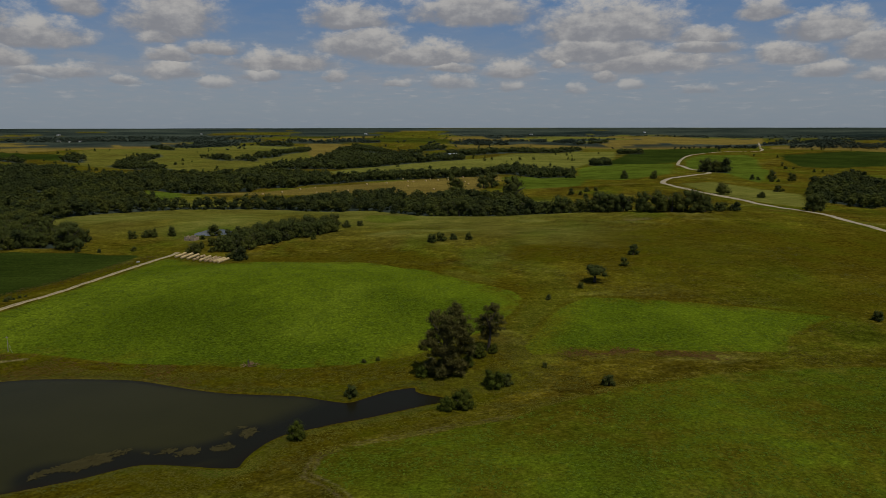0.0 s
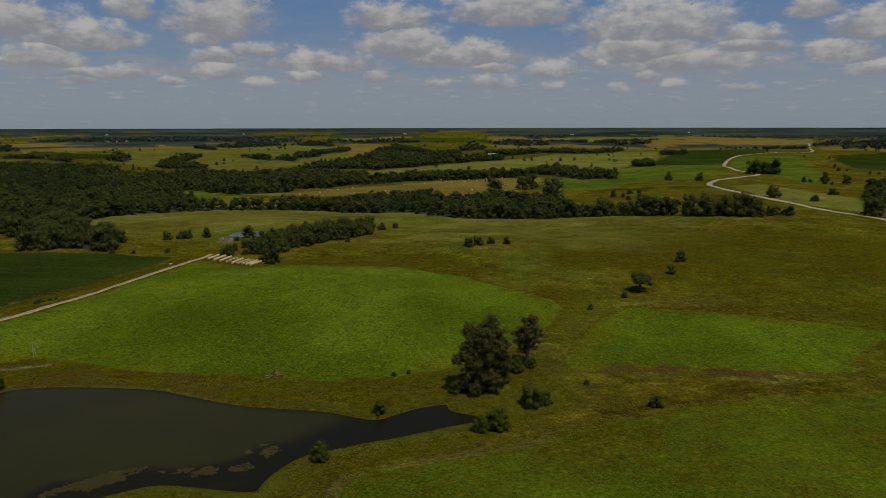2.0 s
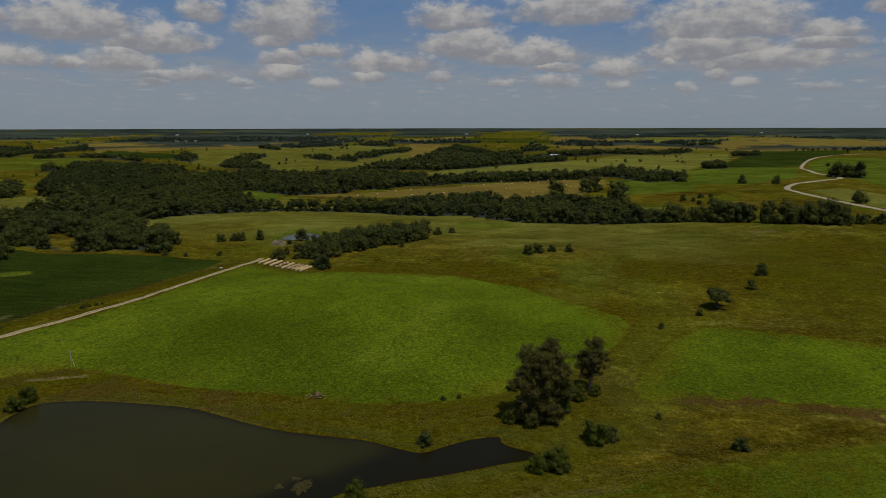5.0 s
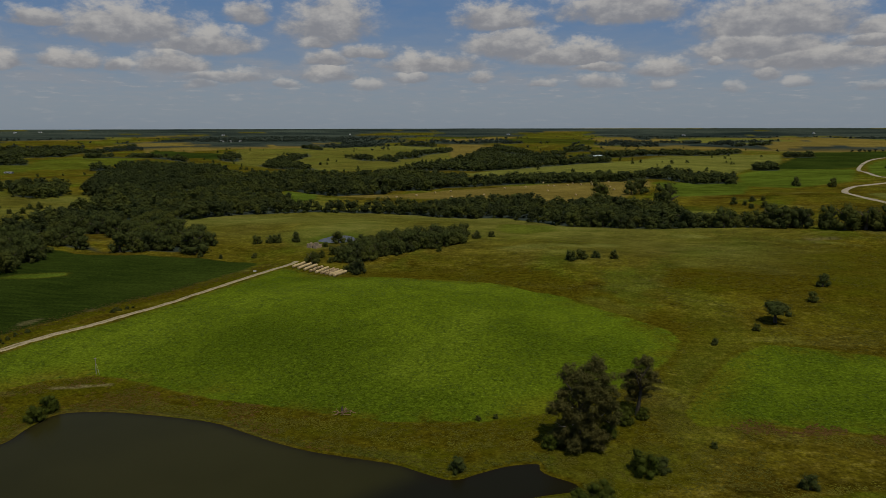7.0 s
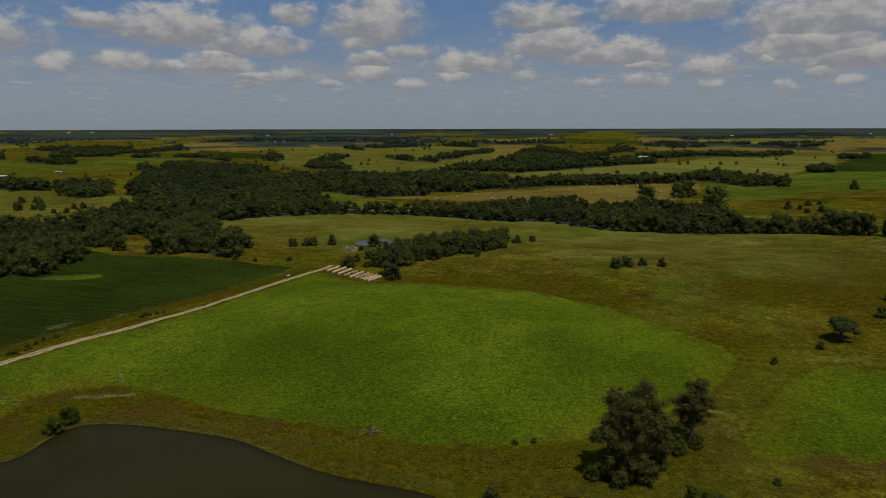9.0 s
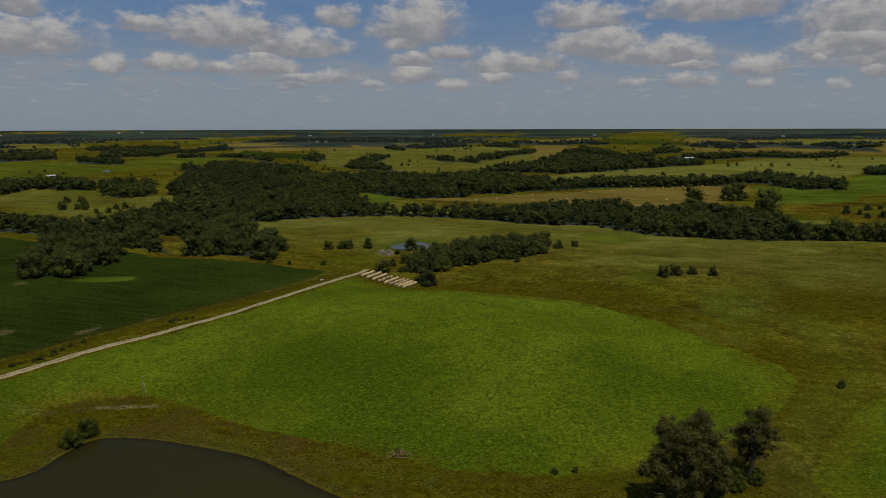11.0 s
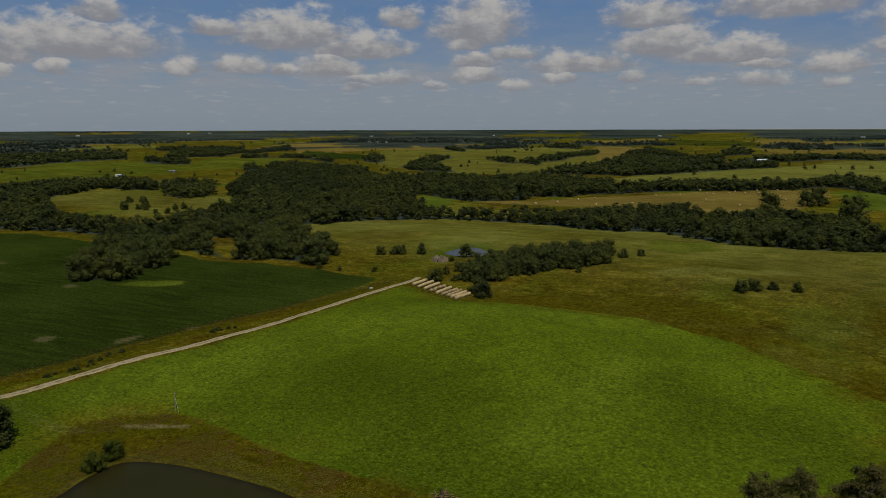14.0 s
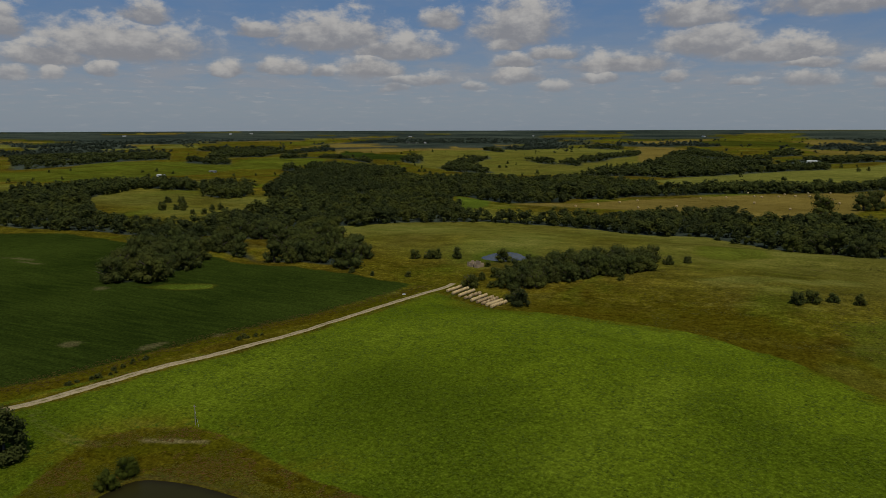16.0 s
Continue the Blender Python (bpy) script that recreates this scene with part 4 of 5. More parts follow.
def trunk_arrays(rng, h, w, low, limbs):
    verts, faces = [], []
    r = 0.028 * h + 0.05
    bend = rng.normal(scale=0.03 * h, size=2)
    fork = (bend[0], bend[1], low + 0.18 * (h - low))
    limb(verts, faces, (0, 0, -0.4), (bend[0] * 0.3, bend[1] * 0.3, low * 0.5), r * 1.35, r)
    limb(verts, faces, (bend[0] * 0.3, bend[1] * 0.3, low * 0.5), fork, r, r * 0.75)
    limb(verts, faces, fork, (bend[0], bend[1], low + 0.75 * (h - low)), r * 0.75, r * 0.2)
    for i in range(limbs):
        a = 2 * math.pi * (i + rng.rand() * 0.6) / limbs
        k = rng.uniform(0.0, 0.35)
        s = np.array(fork) + (0, 0, k * (h - low))
        e = s + (math.cos(a) * w * 0.33, math.sin(a) * w * 0.33, (h - low) * rng.uniform(0.15, 0.4))
        limb(verts, faces, s, e, r * 0.45, r * 0.12)
    return np.concatenate(verts), np.concatenate(faces)


def make_tree(name, rng, h, w, low, lobes, leaves, size, leaf, label, category, level=1, limbs=5, shape=None, core=0.74, skirt=5, single=False):
    root = new(name)
    v, f = trunk_arrays(rng, h, w, low, limbs)
    part("trunk", mesh_of("trunk", v, f, True), M_BARK, root)
    v, f = crown_arrays(rng, shape or lobes_of(rng, h, w, low, lobes, skirt), leaves, size, core, level, single)
    part("crown", mesh_of("crown", v, f, True), leaf, root)
    return tagged(root, label, category)


def stand(root, x, y, k=1.0, turn=0.0, sink=0.05, wide=1.0):
    root.matrix_basis = Matrix.LocRotScale((x, y, at_ground(x, y) - sink), Euler((0, 0, turn)), (k * wide, k * wide, k))
    return root


def plant(model, spots, rng, group, lo=0.85, hi=1.15):
    """Copies of the models at places given with a height each."""
    for i, (x, y, k) in enumerate(spots):
        src = model[i % len(model)]
        m = Matrix.LocRotScale((x, y, at_ground(x, y) - 0.1), Euler((0, 0, rng.uniform(0, 6.28))), (k * rng.uniform(lo, hi), k * rng.uniform(lo, hi), k))
        ob = copy_thing(src, m)
        tagged(ob, group=group)


def scatter(rng, poly, gap, outside=()):
    """Places in an outline, no two nearer than about gap."""
    p = np.array(poly, float)
    lo, hi = p.min(0), p.max(0)
    nx, ny = int((hi[0] - lo[0]) / gap) + 1, int((hi[1] - lo[1]) / gap) + 1
    gx, gy = np.meshgrid(np.arange(nx), np.arange(ny))
    x = lo[0] + (gx + 0.5 * (gy % 2) + rng.uniform(-0.38, 0.38, gx.shape)) * gap
    y = lo[1] + (gy + rng.uniform(-0.38, 0.38, gx.shape)) * gap
    x, y = x.ravel(), y.ravel()
    keep = signed(poly, x, y) > 0
    for q in outside:
        keep &= signed(q, x, y) < 0
    return np.stack([x[keep], y[keep]], -1)


def mass_of_trees(name, spots, sizes, rng, leaf, leaves, spray, label, wide=1.0, lobes=4, skirt=2):
    """Woods that nobody could count: one mesh of crowns on short trunks."""
    kinds = []
    for i in range(10):
        h = 1.0
        w = rng.uniform(0.75, 1.05)
        v, f = crown_arrays(rng, lobes_of(rng, h, w, 0.08, lobes, skirt), leaves, spray, 0.66, 1, True)
        tv, tf = [], []
        limb(tv, tf, (0, 0, -0.05), (0, 0, 0.45), 0.03, 0.02, 3)
        tv, tf = np.concatenate(tv), np.concatenate(tf) + len(v)
        kinds.append((np.concatenate([v, tv]), np.concatenate([f, tf])))
    z = height(spots[:, 0], spots[:, 1])
    V, Fc, n = [], [], 0
    for i, ((x, y), h) in enumerate(zip(spots, sizes)):
        v, f = kinds[i % 10]
        a = rng.uniform(0, 6.28)
        c, s = math.cos(a) * h * wide, math.sin(a) * h * wide
        q = np.empty_like(v)
        q[:, 0], q[:, 1], q[:, 2] = x + v[:, 0] * c - v[:, 1] * s, y + v[:, 0] * s + v[:, 1] * c, z[i] + v[:, 2] * h
        V.append(q)
        Fc.append(f + n)
        n += len(v)
    tagged(part(name, mesh_of(name, np.concatenate(V), np.concatenate(Fc), True), leaf), label, "woods", kind="stuff")


rng = np.random.RandomState(5)
woods = np.concatenate([scatter(rng, WOODS_LEFT, 8.4, (CLEARING, GLADE, GAP_FIELD)), scatter(rng, GROVE_FIELD, 7.0), scatter(rng, GROVE_BALES, 4.6)])
woods = woods[np.argsort(np.hypot(woods[:, 0] + 40, woods[:, 1] - 60))]
near_woods, deep_woods = woods[:280], woods[280:]

models = []
for i in range(6):
    h, w = (1.0, rng.uniform(1.0, 1.35))
    models.append(make_tree("tree", rng, h, w, 0.06, 9, 1150, 0.048, (M_LEAF, M_LEAF, M_LEAF_LIGHT)[i % 3] if i != 3 else M_LEAF_DARK,
                            "dense dark green broadleaf tree at the edge of the woods", "tree", core=0.62, skirt=4, single=True))
bush_models = []
for i in range(4):
    w = rng.uniform(1.1, 1.5)
    bush_models.append(make_tree("bush", rng, 1.0, w, 0.0, 10, 1500, 0.046, (M_LEAF, M_LEAF_LIGHT)[i % 2],
                                 "round dark green bush standing in the pasture", "bush", limbs=4, core=0.60, single=True))

spots = []
for x, y in near_woods:
    grove = signed(GROVE_BALES, np.array([x]), np.array([y]))[0] > 0
    spots.append((x, y, rng.uniform(5.0, 8.0) if grove else 6.5 + 6.0 * rng.rand() ** 1.4))
plant(models, spots, rng, "trees along the edge of the woods")

single_trees = [
    (112, 494, 11), (119, 490, 10), (123, 497, 12), (126, 490, 11), (138, 482, 12), (146, 478, 12.5), (170, 476, 12), (178, 474, 10),
    (156, 476, 13), (163, 480, 11), (64, 640, 19), (12, 723, 15), (54, 780, 14), (45, 772, 12), (266, 664, 11), (202, 483, 6), (227, 879, 9),
    (259, 865, 9), (300, 560, 10), (350, 941, 15), (362, 945, 16), (374, 940, 17), (398, 850, 10), (412, 830, 9), (132, 586, 9), (284, 535, 11), (-131, 362, 6.2), (-99, 337, 6.5), (-104, 345, 6), (-138, 420, 6.5),
]
thorn = make_tree("tree", rng, 0.95, 1.5, 0.36, 16, 2600, 0.028, M_LEAF, "low spreading tree with a bare trunk in the pasture", "tree", core=0.7, skirt=0, limbs=7)
stand(thorn, 64, 289, 7.6)
fine_bushes = [make_tree("bush", rng, 1.0, w, 0.0, 12, 3000, 0.024, leaf, "rounded green bush on the bank of the pond", "bush", limbs=4, core=0.60, level=1)
               for w, leaf in ((1.35, M_BUSH), (1.5, M_BUSH), (1.2, M_LEAF))]
plant(fine_bushes, [(-34, 153, 4.0), (14, 185, 4.8), (17.5, 186, 3.6), (5, 171, 4.9), (1, 169.5, 3.4), (-25, 179.5, 3.4), (-133.8, 190, 4.4), (-133.5, 184.5, 3.6), (45, 181, 3.2)], rng, "bushes round the pond")
plant(models, [(x, y, 1.12 * k) for x, y, k in single_trees], rng, "single trees in the fields")
bushes = [
    (93, 338, 5.0), (83, 315, 3.4), (41, 265, 2.2), (56, 279, 2.4), (-6, 371, 4.6), (-1, 374, 4.4), (6, 377, 3.6), (14, 377, 3.8), (149, 233, 3.4),
    (-184, 411, 4.6), (-177, 413, 4.4), (-173, 414, 4.8), (-164, 420, 5.6), (-122, 364, 2.6),
    (-60, 430, 4.5), (-73, 391, 3.2), (-182, 366, 2.2), (-166, 371, 2.4), (-194, 367, 3.0), (30, 198, 1.4), (-52, 438, 3.2), (-128, 385, 4.2), (-124, 391, 4.6), (-132, 378, 3.6), (-121, 376, 3.0), (-140, 404, 2.6),
    (158, 486, 4.0), (183, 480, 5.5), (189, 478, 6), (196, 486, 5.0), (-24, 204, 1.4), (-20, 206, 1.2),
]
plant(bush_models, [(x + dx, y + dy, k) for x, y in SCRUB + SCRUB_WEST for dx, dy, k in ((0, 0, rng.uniform(4, 7)), (rng.uniform(5, 12), rng.uniform(-8, 8), rng.uniform(3, 6)))], rng, "scrub in the far fields")
plant(bush_models, [(x, y, 1.1 * k) for x, y, k in bushes], rng, "bushes in the pasture")
shrub_spots = []
for (ax, ay), (bx, by) in zip(SHRUB_LINE, SHRUB_LINE[1:]):
    for i in range(int(math.dist((ax, ay), (bx, by)) / 2.0)):
        k = (i + rng.rand()) * 2.0 / math.dist((ax, ay), (bx, by))
        u, v = ax + (bx - ax) * k + rng.normal(scale=0.8), ay + (by - ay) * k + rng.normal(scale=0.8)
        if rolling(np.array([u]), np.array([v]), 11, 77)[0] > -0.15:
            shrub_spots.append((u, v, rng.uniform(0.7, 1.5)))
plant(bush_models, shrub_spots, rng, "low shrubs along the bean field", 1.1, 1.7)

# the two old trees beside the inlet
def heaped(masses, low, high, thick):
    """Many small lobes over the outsides of a few uneven masses: centre, half width and half height of each."""
    out = []
    for cx, cy, cz, r, h in masses:
        out.append(((cx, cy, cz), (0.62 * r, 0.62 * r, 0.62 * h)))
        for _ in range(int(thick * r * (r + h))):
            d = rng.normal(size=3)
            d /= np.linalg.norm(d)
            k, q = rng.uniform(0.55, 1.0), rng.uniform(low, high)
            out.append(((cx + d[0] * r * k, cy + d[1] * r * k, max(0.6, cz + d[2] * h * k)), (q, q, q * rng.uniform(0.7, 1.1))))
    return out


def dead_twigs(tree, n, low, high, reach):
    """Bare pale twigs that stick out of the crown."""
    v, f = [], []
    for _ in range(n):
        a, z = rng.uniform(0, 6.28), rng.uniform(low, high)
        r = reach * rng.uniform(0.75, 1.02)
        p = np.array((r * math.cos(a), r * math.sin(a), z))
        q = p + (0.9 * math.cos(a) + rng.normal(scale=0.5), 0.9 * math.sin(a) + rng.normal(scale=0.5), rng.uniform(-0.5, 1.0))
        limb(v, f, p, q, 0.05, 0.02, 4)
    tagged(part("twigs", mesh_of("twigs", np.concatenate(v), np.concatenate(f)), M_POST, tree, "bare pale twigs"), kind="stuff")


tall = heaped([(2.6, 0.4, 19.6, 2.0, 1.9), (1.2, 0, 15.8, 5.5, 4.2), (-3.2, 0.8, 16.6, 2.5, 2.3), (5.0, -0.5, 13.4, 3.2, 3.0), (0.3, 0.5, 10.8, 6.7, 5.0), (-4.8, -1.0, 9.2, 3.0, 3.2),
               (5.6, 1.0, 8.2, 2.8, 3.2), (0, 0, 5.0, 5.6, 3.6), (-5.4, -0.6, 2.6, 2.3, 2.0), (3.6, -1.5, 2.6, 2.8, 2.2), (-1.5, -3.0, 2.4, 2.6, 2.0)], 0.6, 1.25, 1.5)
big = make_tree("tree", rng, 20.5, 12, 2.5, 0, 52000, 0.150, M_LEAF_GREY, "tall old broadleaf tree with dull greyish foliage beside the inlet", "tree", level=1, limbs=14, shape=tall, core=0.45)
dead_twigs(big, 26, 4, 13, 5.2)
stand(big, 1.0, 195.5)
slim = heaped([(-1.6, 0, 4.7, 1.5, 1.2), (1.7, 0.2, 5.4, 1.5, 1.2), (3.6, 0, 7.2, 1.2, 0.9), (-3.3, 0, 7.2, 1.2, 1.0), (0.4, 0.3, 8.4, 2.0, 1.6), (0.5, 0, 10.8, 3.2, 3.2), (0.9, 0.3, 13.6, 2.1, 1.7), (-2.6, 0, 9.0, 1.8, 1.8), (3.6, -0.3, 9.4, 1.6, 1.5), (5.4, 0, 8.9, 0.8, 0.6), (-0.9, 0.2, 6.4, 1.7, 1.3), (1.8, -0.4, 7.2, 1.4, 1.0)], 0.5, 1.0, 1.5)
second = make_tree("tree", rng, 15.5, 6, 4.0, 0, 14000, 0.15, M_LEAF_GREY, "slender greyish tree with an open trunk beside the larger tree", "tree", level=1, limbs=10, shape=slim, core=0.40)
dead_twigs(second, 6, 8, 12, 2.2)
stand(second, 14.2, 212.0)
for x, y, k in ((11.0, 208, 4.6), (15.5, 210.5, 3.4), (7.0, 201, 4.6), (-6.0, 194, 4.0)):
    plant(fine_bushes, [(x, y, 0.85 * k)], rng, "bushes under the old trees")
west = make_tree("tree", rng, 14.0, 11, 1.5, 9, 4200, 0.36, M_LEAF, "broad dark green tree beside the farm lane", "tree", level=2, limbs=7)
stand(west, -160.5, 180.5, 0.92)

for m in models + bush_models + fine_bushes:
    for o in (m, *m.children_recursive):
        bpy.data.objects.remove(o)

def mixed_woods(spots, low, high, leaves, spray, label, tones=(M_LEAF, M_LEAF_DARK, M_LEAF_LIGHT), share=(0.42, 0.38, 0.20)):
    """Woods of several kinds of tree, with taller and lower stands."""
    stand_height = 1 + 0.30 * rolling(spots[:, 0], spots[:, 1], 30, 71)
    sizes = rng.uniform(low, high, len(spots)) * stand_height
    luck = rng.rand(len(spots)) + 0.25 * rolling(spots[:, 0], spots[:, 1], 25, 72)
    edges = np.quantile(luck, np.cumsum((0,) + share))
    for tone, lo, hi in zip(tones, edges, edges[1:]):
        k = (luck >= lo) & (luck <= hi)
        mass_of_trees("woods", spots[k], sizes[k], rng, tone, leaves, spray, label, 1.28, 4, 1)


mixed_woods(deep_woods, 5.5, 10.5, 170, 0.086, "thick dark green woods filling the valley")
valley = np.concatenate([scatter(rng, WOODS_VALLEY, 9.5, (WOODS_LEFT, GLADE)), scatter(rng, WOODS_SPUR, 10.0, (WOODS_LEFT, WOODS_CLOUD_SHADE))])
mixed_woods(np.concatenate([valley, scatter(rng, WOODS_ROAD, 9.0)]), 6.0, 11.0, 110, 0.105, "dark woods in the valley beyond the hay field")
# nearly all dark leaves here: the cloud shadow is put into their colour
mixed_woods(scatter(rng, WOODS_CLOUD_SHADE, 9.0, (WOODS_LEFT, WOODS_VALLEY)), 7.0, 12.0, 150, 0.090, "dense woods in the hollow, a cloud shadow put into the leaf colour", (M_LEAF_DARK, M_LEAF), (0.9, 0.1))


def far_trees():
    """Hedgerow trees along the plots and wooded draws, out to the horizon."""
    n = 90000
    d = 700 + 4150 * rng.rand(n) ** 1.25
    a = np.radians(rng.uniform(-66, 42, n))
    x, y = d * np.sin(a), d * np.cos(a)
    tone, edge = far_fields(x, y)
    keep = ((edge < 9) & (rng.rand(n) < 0.4) & (rolling(x, y, 90, 51) > -0.15) & (d > 2100)) | ((woodland(x, y) > 0.04) & (d > 2250) & (rng.rand(n) < 0.8)) | ((d > 2100) & (rng.rand(n) < 0.006))
    for p in (WOODS_LEFT, WOODS_VALLEY, WOODS_CLOUD_SHADE, HAY_FIELD, PALE_FIELD, LUSH_ONE, LUSH_TWO, CLEARING, DARK_FAR, WOODS_ROAD, HAY_TOP, HAY_RIGHT, HAY_EAST, DARK_EAST, LUSH_ROAD, LUSH_LEFT, DARK_WEST):
        keep &= signed(p, x, y) < -3
    keep &= (along(COUNTY_ROAD, x, y) > 12) & (d < 3300)
    x, y, d = x[keep], y[keep], d[keep]
    return np.stack([x, y], -1)[:4300], (rng.uniform(6, 11, len(x)) * (1 - 0.40 * smooth(d, 2400, 3300)) * (1 - 0.65 * smooth(d, 3500, 4600)))[:4300]


for near, far, gap, wide, leaves, spray in ((0, 1340, 8.0, 1.3, 70, 0.115), (1340, 1800, 12.5, 1.7, 46, 0.13), (1800, 3000, 16.0, 2.1, 34, 0.16)):
    for tone, share in ((M_LEAF, 0.5), (M_LEAF_DARK, 1.0)):
        spots = [scatter(rng, q, gap) for q in BELTS_WEST + BELTS_MID + BELTS_EAST if near <= np.hypot(*np.mean(q, 0)) < far]
        spots = np.concatenate(spots)
        spots = spots[rng.permutation(len(spots))]
        spots = spots[rolling(spots[:, 0], spots[:, 1], 55, 91) > (-0.45 if near else -2)]
        spots = spots[:len(spots) // 2] if share < 1 else spots[len(spots) // 2:]
        mass_of_trees("woods", spots, 6 + 6 * rng.rand(len(spots)), rng, tone, leaves, spray, "copses and shelter belts between the distant fields", wide, 3, 1)
d, a = 950 + 1250 * rng.rand(1500), np.radians(rng.uniform(-60, 38, 1500))
single = np.stack([d * np.sin(a), d * np.cos(a)], -1)
clear = (along(COUNTY_ROAD, single[:, 0], single[:, 1]) > 10) & (rolling(single[:, 0], single[:, 1], 130, 92) > -0.4)
for q in (WOODS_LEFT, WOODS_VALLEY, WOODS_CLOUD_SHADE, WOODS_ROAD, HAY_FIELD, LUSH_ONE, LUSH_TWO, LUSH_ROAD, LUSH_LEFT, DARK_FAR, DARK_EAST, DARK_WEST, HAY_RIGHT):
    clear &= signed(q, single[:, 0], single[:, 1]) < -4
single = single[clear][:170]
mass_of_trees("woods", single, rng.uniform(3.5, 8, len(single)), rng, M_LEAF, 90, 0.105, "lone trees and bushes dotted over the far pastures", 1.15, 4, 3)
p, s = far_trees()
mass_of_trees("woods", p, s, rng, M_LEAF_HAZE, 28, 0.17, "far hedgerows and wooded draws out to the horizon", 1.9, 2, 1)
lines = []
for line in LINES_NEAR:
    for a, b in zip(line[:-1], line[1:]):
        far = math.hypot(*a) / 1000
        n = int(min(80, max(8, math.dist(a, b) / 4.0)))
        for i in range(n):
            k = (i + rng.uniform(-0.5, 0.5)) / n
            lines.append((a[0] + (b[0] - a[0]) * k + rng.normal(scale=2.5 + 2 * far), a[1] + (b[1] - a[1]) * k + rng.normal(scale=3 + 5 * far)))
mass_of_trees("woods", np.array(lines), 6 + 8 * rng.rand(len(lines)) ** 1.6, rng, M_LEAF, 56, 0.135, "lines of trees between the distant fields", 1.15, 3, 1)


# ---- grasses and weeds ----
def tufts(name, spots, low, high, material, label):
    """Clumps of standing stalks: three leaning blades each."""
    n = len(spots)
    z = height(spots[:, 0], spots[:, 1])
    V = np.empty((n, 3, 3, 3))
    h = patchy(low, high, n)
    base = np.stack([spots[:, 0], spots[:, 1], z], -1)
    for b in range(3):
        a = rng.uniform(0, 6.28, n)
        c, s = np.cos(a), np.sin(a)
        w = h * rng.uniform(0.25, 0.5, n)
        out = h * rng.uniform(0.7, 1.3, n)
        V[:, b, 0] = base + np.stack([-s * w, c * w, 0.10 * h], -1)
        V[:, b, 1] = base + np.stack([s * w, -c * w, 0.10 * h], -1)
        V[:, b, 2] = base + np.stack([c * out, s * out, h * rng.uniform(0.05, 0.22, n)], -1)
    f = np.arange(n * 9).reshape(-1, 3)
    tagged(part(name, mesh_of(name, V.reshape(-1, 3), f), material), label, "grass", kind="stuff")


def spread(n, x0, x1, y0, y1):
    return np.stack([rng.uniform(x0, x1, n), rng.uniform(y0, y1, n)], -1)


def off_crops(p, edge=0.5):
    keep = np.ones(len(p), bool)
    for q in (CROP_HILL, CROP_RIGHT, CROP_NEAR, BEAN_FIELD, POND, POND_FAR):
        keep &= signed(q, p[:, 0], p[:, 1]) < -edge
    return p[keep & (along(LANE, p[:, 0], p[:, 1]) > 2.2)]


def patchy(low, high, n):
    """Mostly low growth with a few taller stalks."""
    return low + (high - low) * rng.rand(n) ** 2.5


p = off_crops(spread(150000, -165, 40, 110, 225), 0.2)
p = p[rolling(p[:, 0], p[:, 1], 6, 61) + 0.8 * rolling(p[:, 0], p[:, 1], 1.6, 62) + 0.5 * rng.rand(len(p)) > 0.2][:40000]
tufts("weeds", p, 0.10, 0.55, M_WEED, "dry weeds and tall grass on the pond banks")
p = off_crops(spread(190000, -60, 200, 190, 480))
p = p[rolling(p[:, 0], p[:, 1], 14, 63) + 0.7 * rolling(p[:, 0], p[:, 1], 4, 64) + 0.5 * rng.rand(len(p)) > 0.5][:30000]
tufts("grass", p, 0.12, 0.75, M_WEED, "tufted dry grass scattered over the pasture")
p = spread(60000, -215, -140, 165, 365)
p = p[(along([(-202, 180), (-182, 245), (-160, 308), (-150, 352)], p[:, 0], p[:, 1]) < 2.6 + 3.2 * rng.rand(len(p)))][:6500]
tufts("weeds", p, 0.12, 0.60, M_BRUSH, "brown weeds along the edge of the farm lane")
p = spread(90000, -140, 10, 115, 205)
d = -signed(POND, p[:, 0], p[:, 1])
p = p[(d > 0.1) & (d < 1.0 + 3.5 * rng.rand(len(p)) ** 2) & (rolling(p[:, 0], p[:, 1], 8, 66) + 0.5 * rolling(p[:, 0], p[:, 1], 2, 67) > -0.3)][:4300]
tufts("grass", p, 0.12, 0.65, M_REED, "green and straw-coloured grass along the water's edge")
p = spread(200000, -190, 135, 105, 350)
k = np.maximum.reduce([signed(q, p[:, 0], p[:, 1]) for q in (CROP_HILL, CROP_RIGHT, CROP_NEAR)])
p = p[(k > 0.5) & (along(LANE, p[:, 0], p[:, 1]) > 2.6) & (rolling(p[:, 0], p[:, 1], 2.2, 68) + 0.6 * rolling(p[:, 0], p[:, 1], 7, 69) > -0.1)][:55000]
tufts("crop", p, 0.15, 0.6, M_SHOOT, "leafy green crop covering the hill")
p = spread(26000, -88, -40, 128, 162)
k = signed(POND, p[:, 0], p[:, 1])
mat = along([(-84, 136), (-76, 144), (-68, 148)], p[:, 0], p[:, 1]) < 2.2
mat |= along([(-62, 147), (-57, 148)], p[:, 0], p[:, 1]) < 1.6
mat |= along([(-51, 151), (-48, 158)], p[:, 0], p[:, 1]) < 2.8
p = p[(k > 0.4) & mat & (rolling(p[:, 0], p[:, 1], 4, 73) + 0.7 * rolling(p[:, 0], p[:, 1], 1.2, 74) > 0.05)][:1500]
weed = np.concatenate([np.stack([p[:, 0] + rng.normal(scale=0.5, size=len(p)), p[:, 1] + rng.normal(scale=0.5, size=len(p)), 0.01 + 0.07 * rng.permutation(len(p)) / len(p)], -1)[:, None] +
                       np.stack([rng.normal(scale=0.35, size=(len(p), 1)), rng.normal(scale=0.35, size=(len(p), 1)), np.zeros((len(p), 1))], -1) for _ in range(3)], 1)
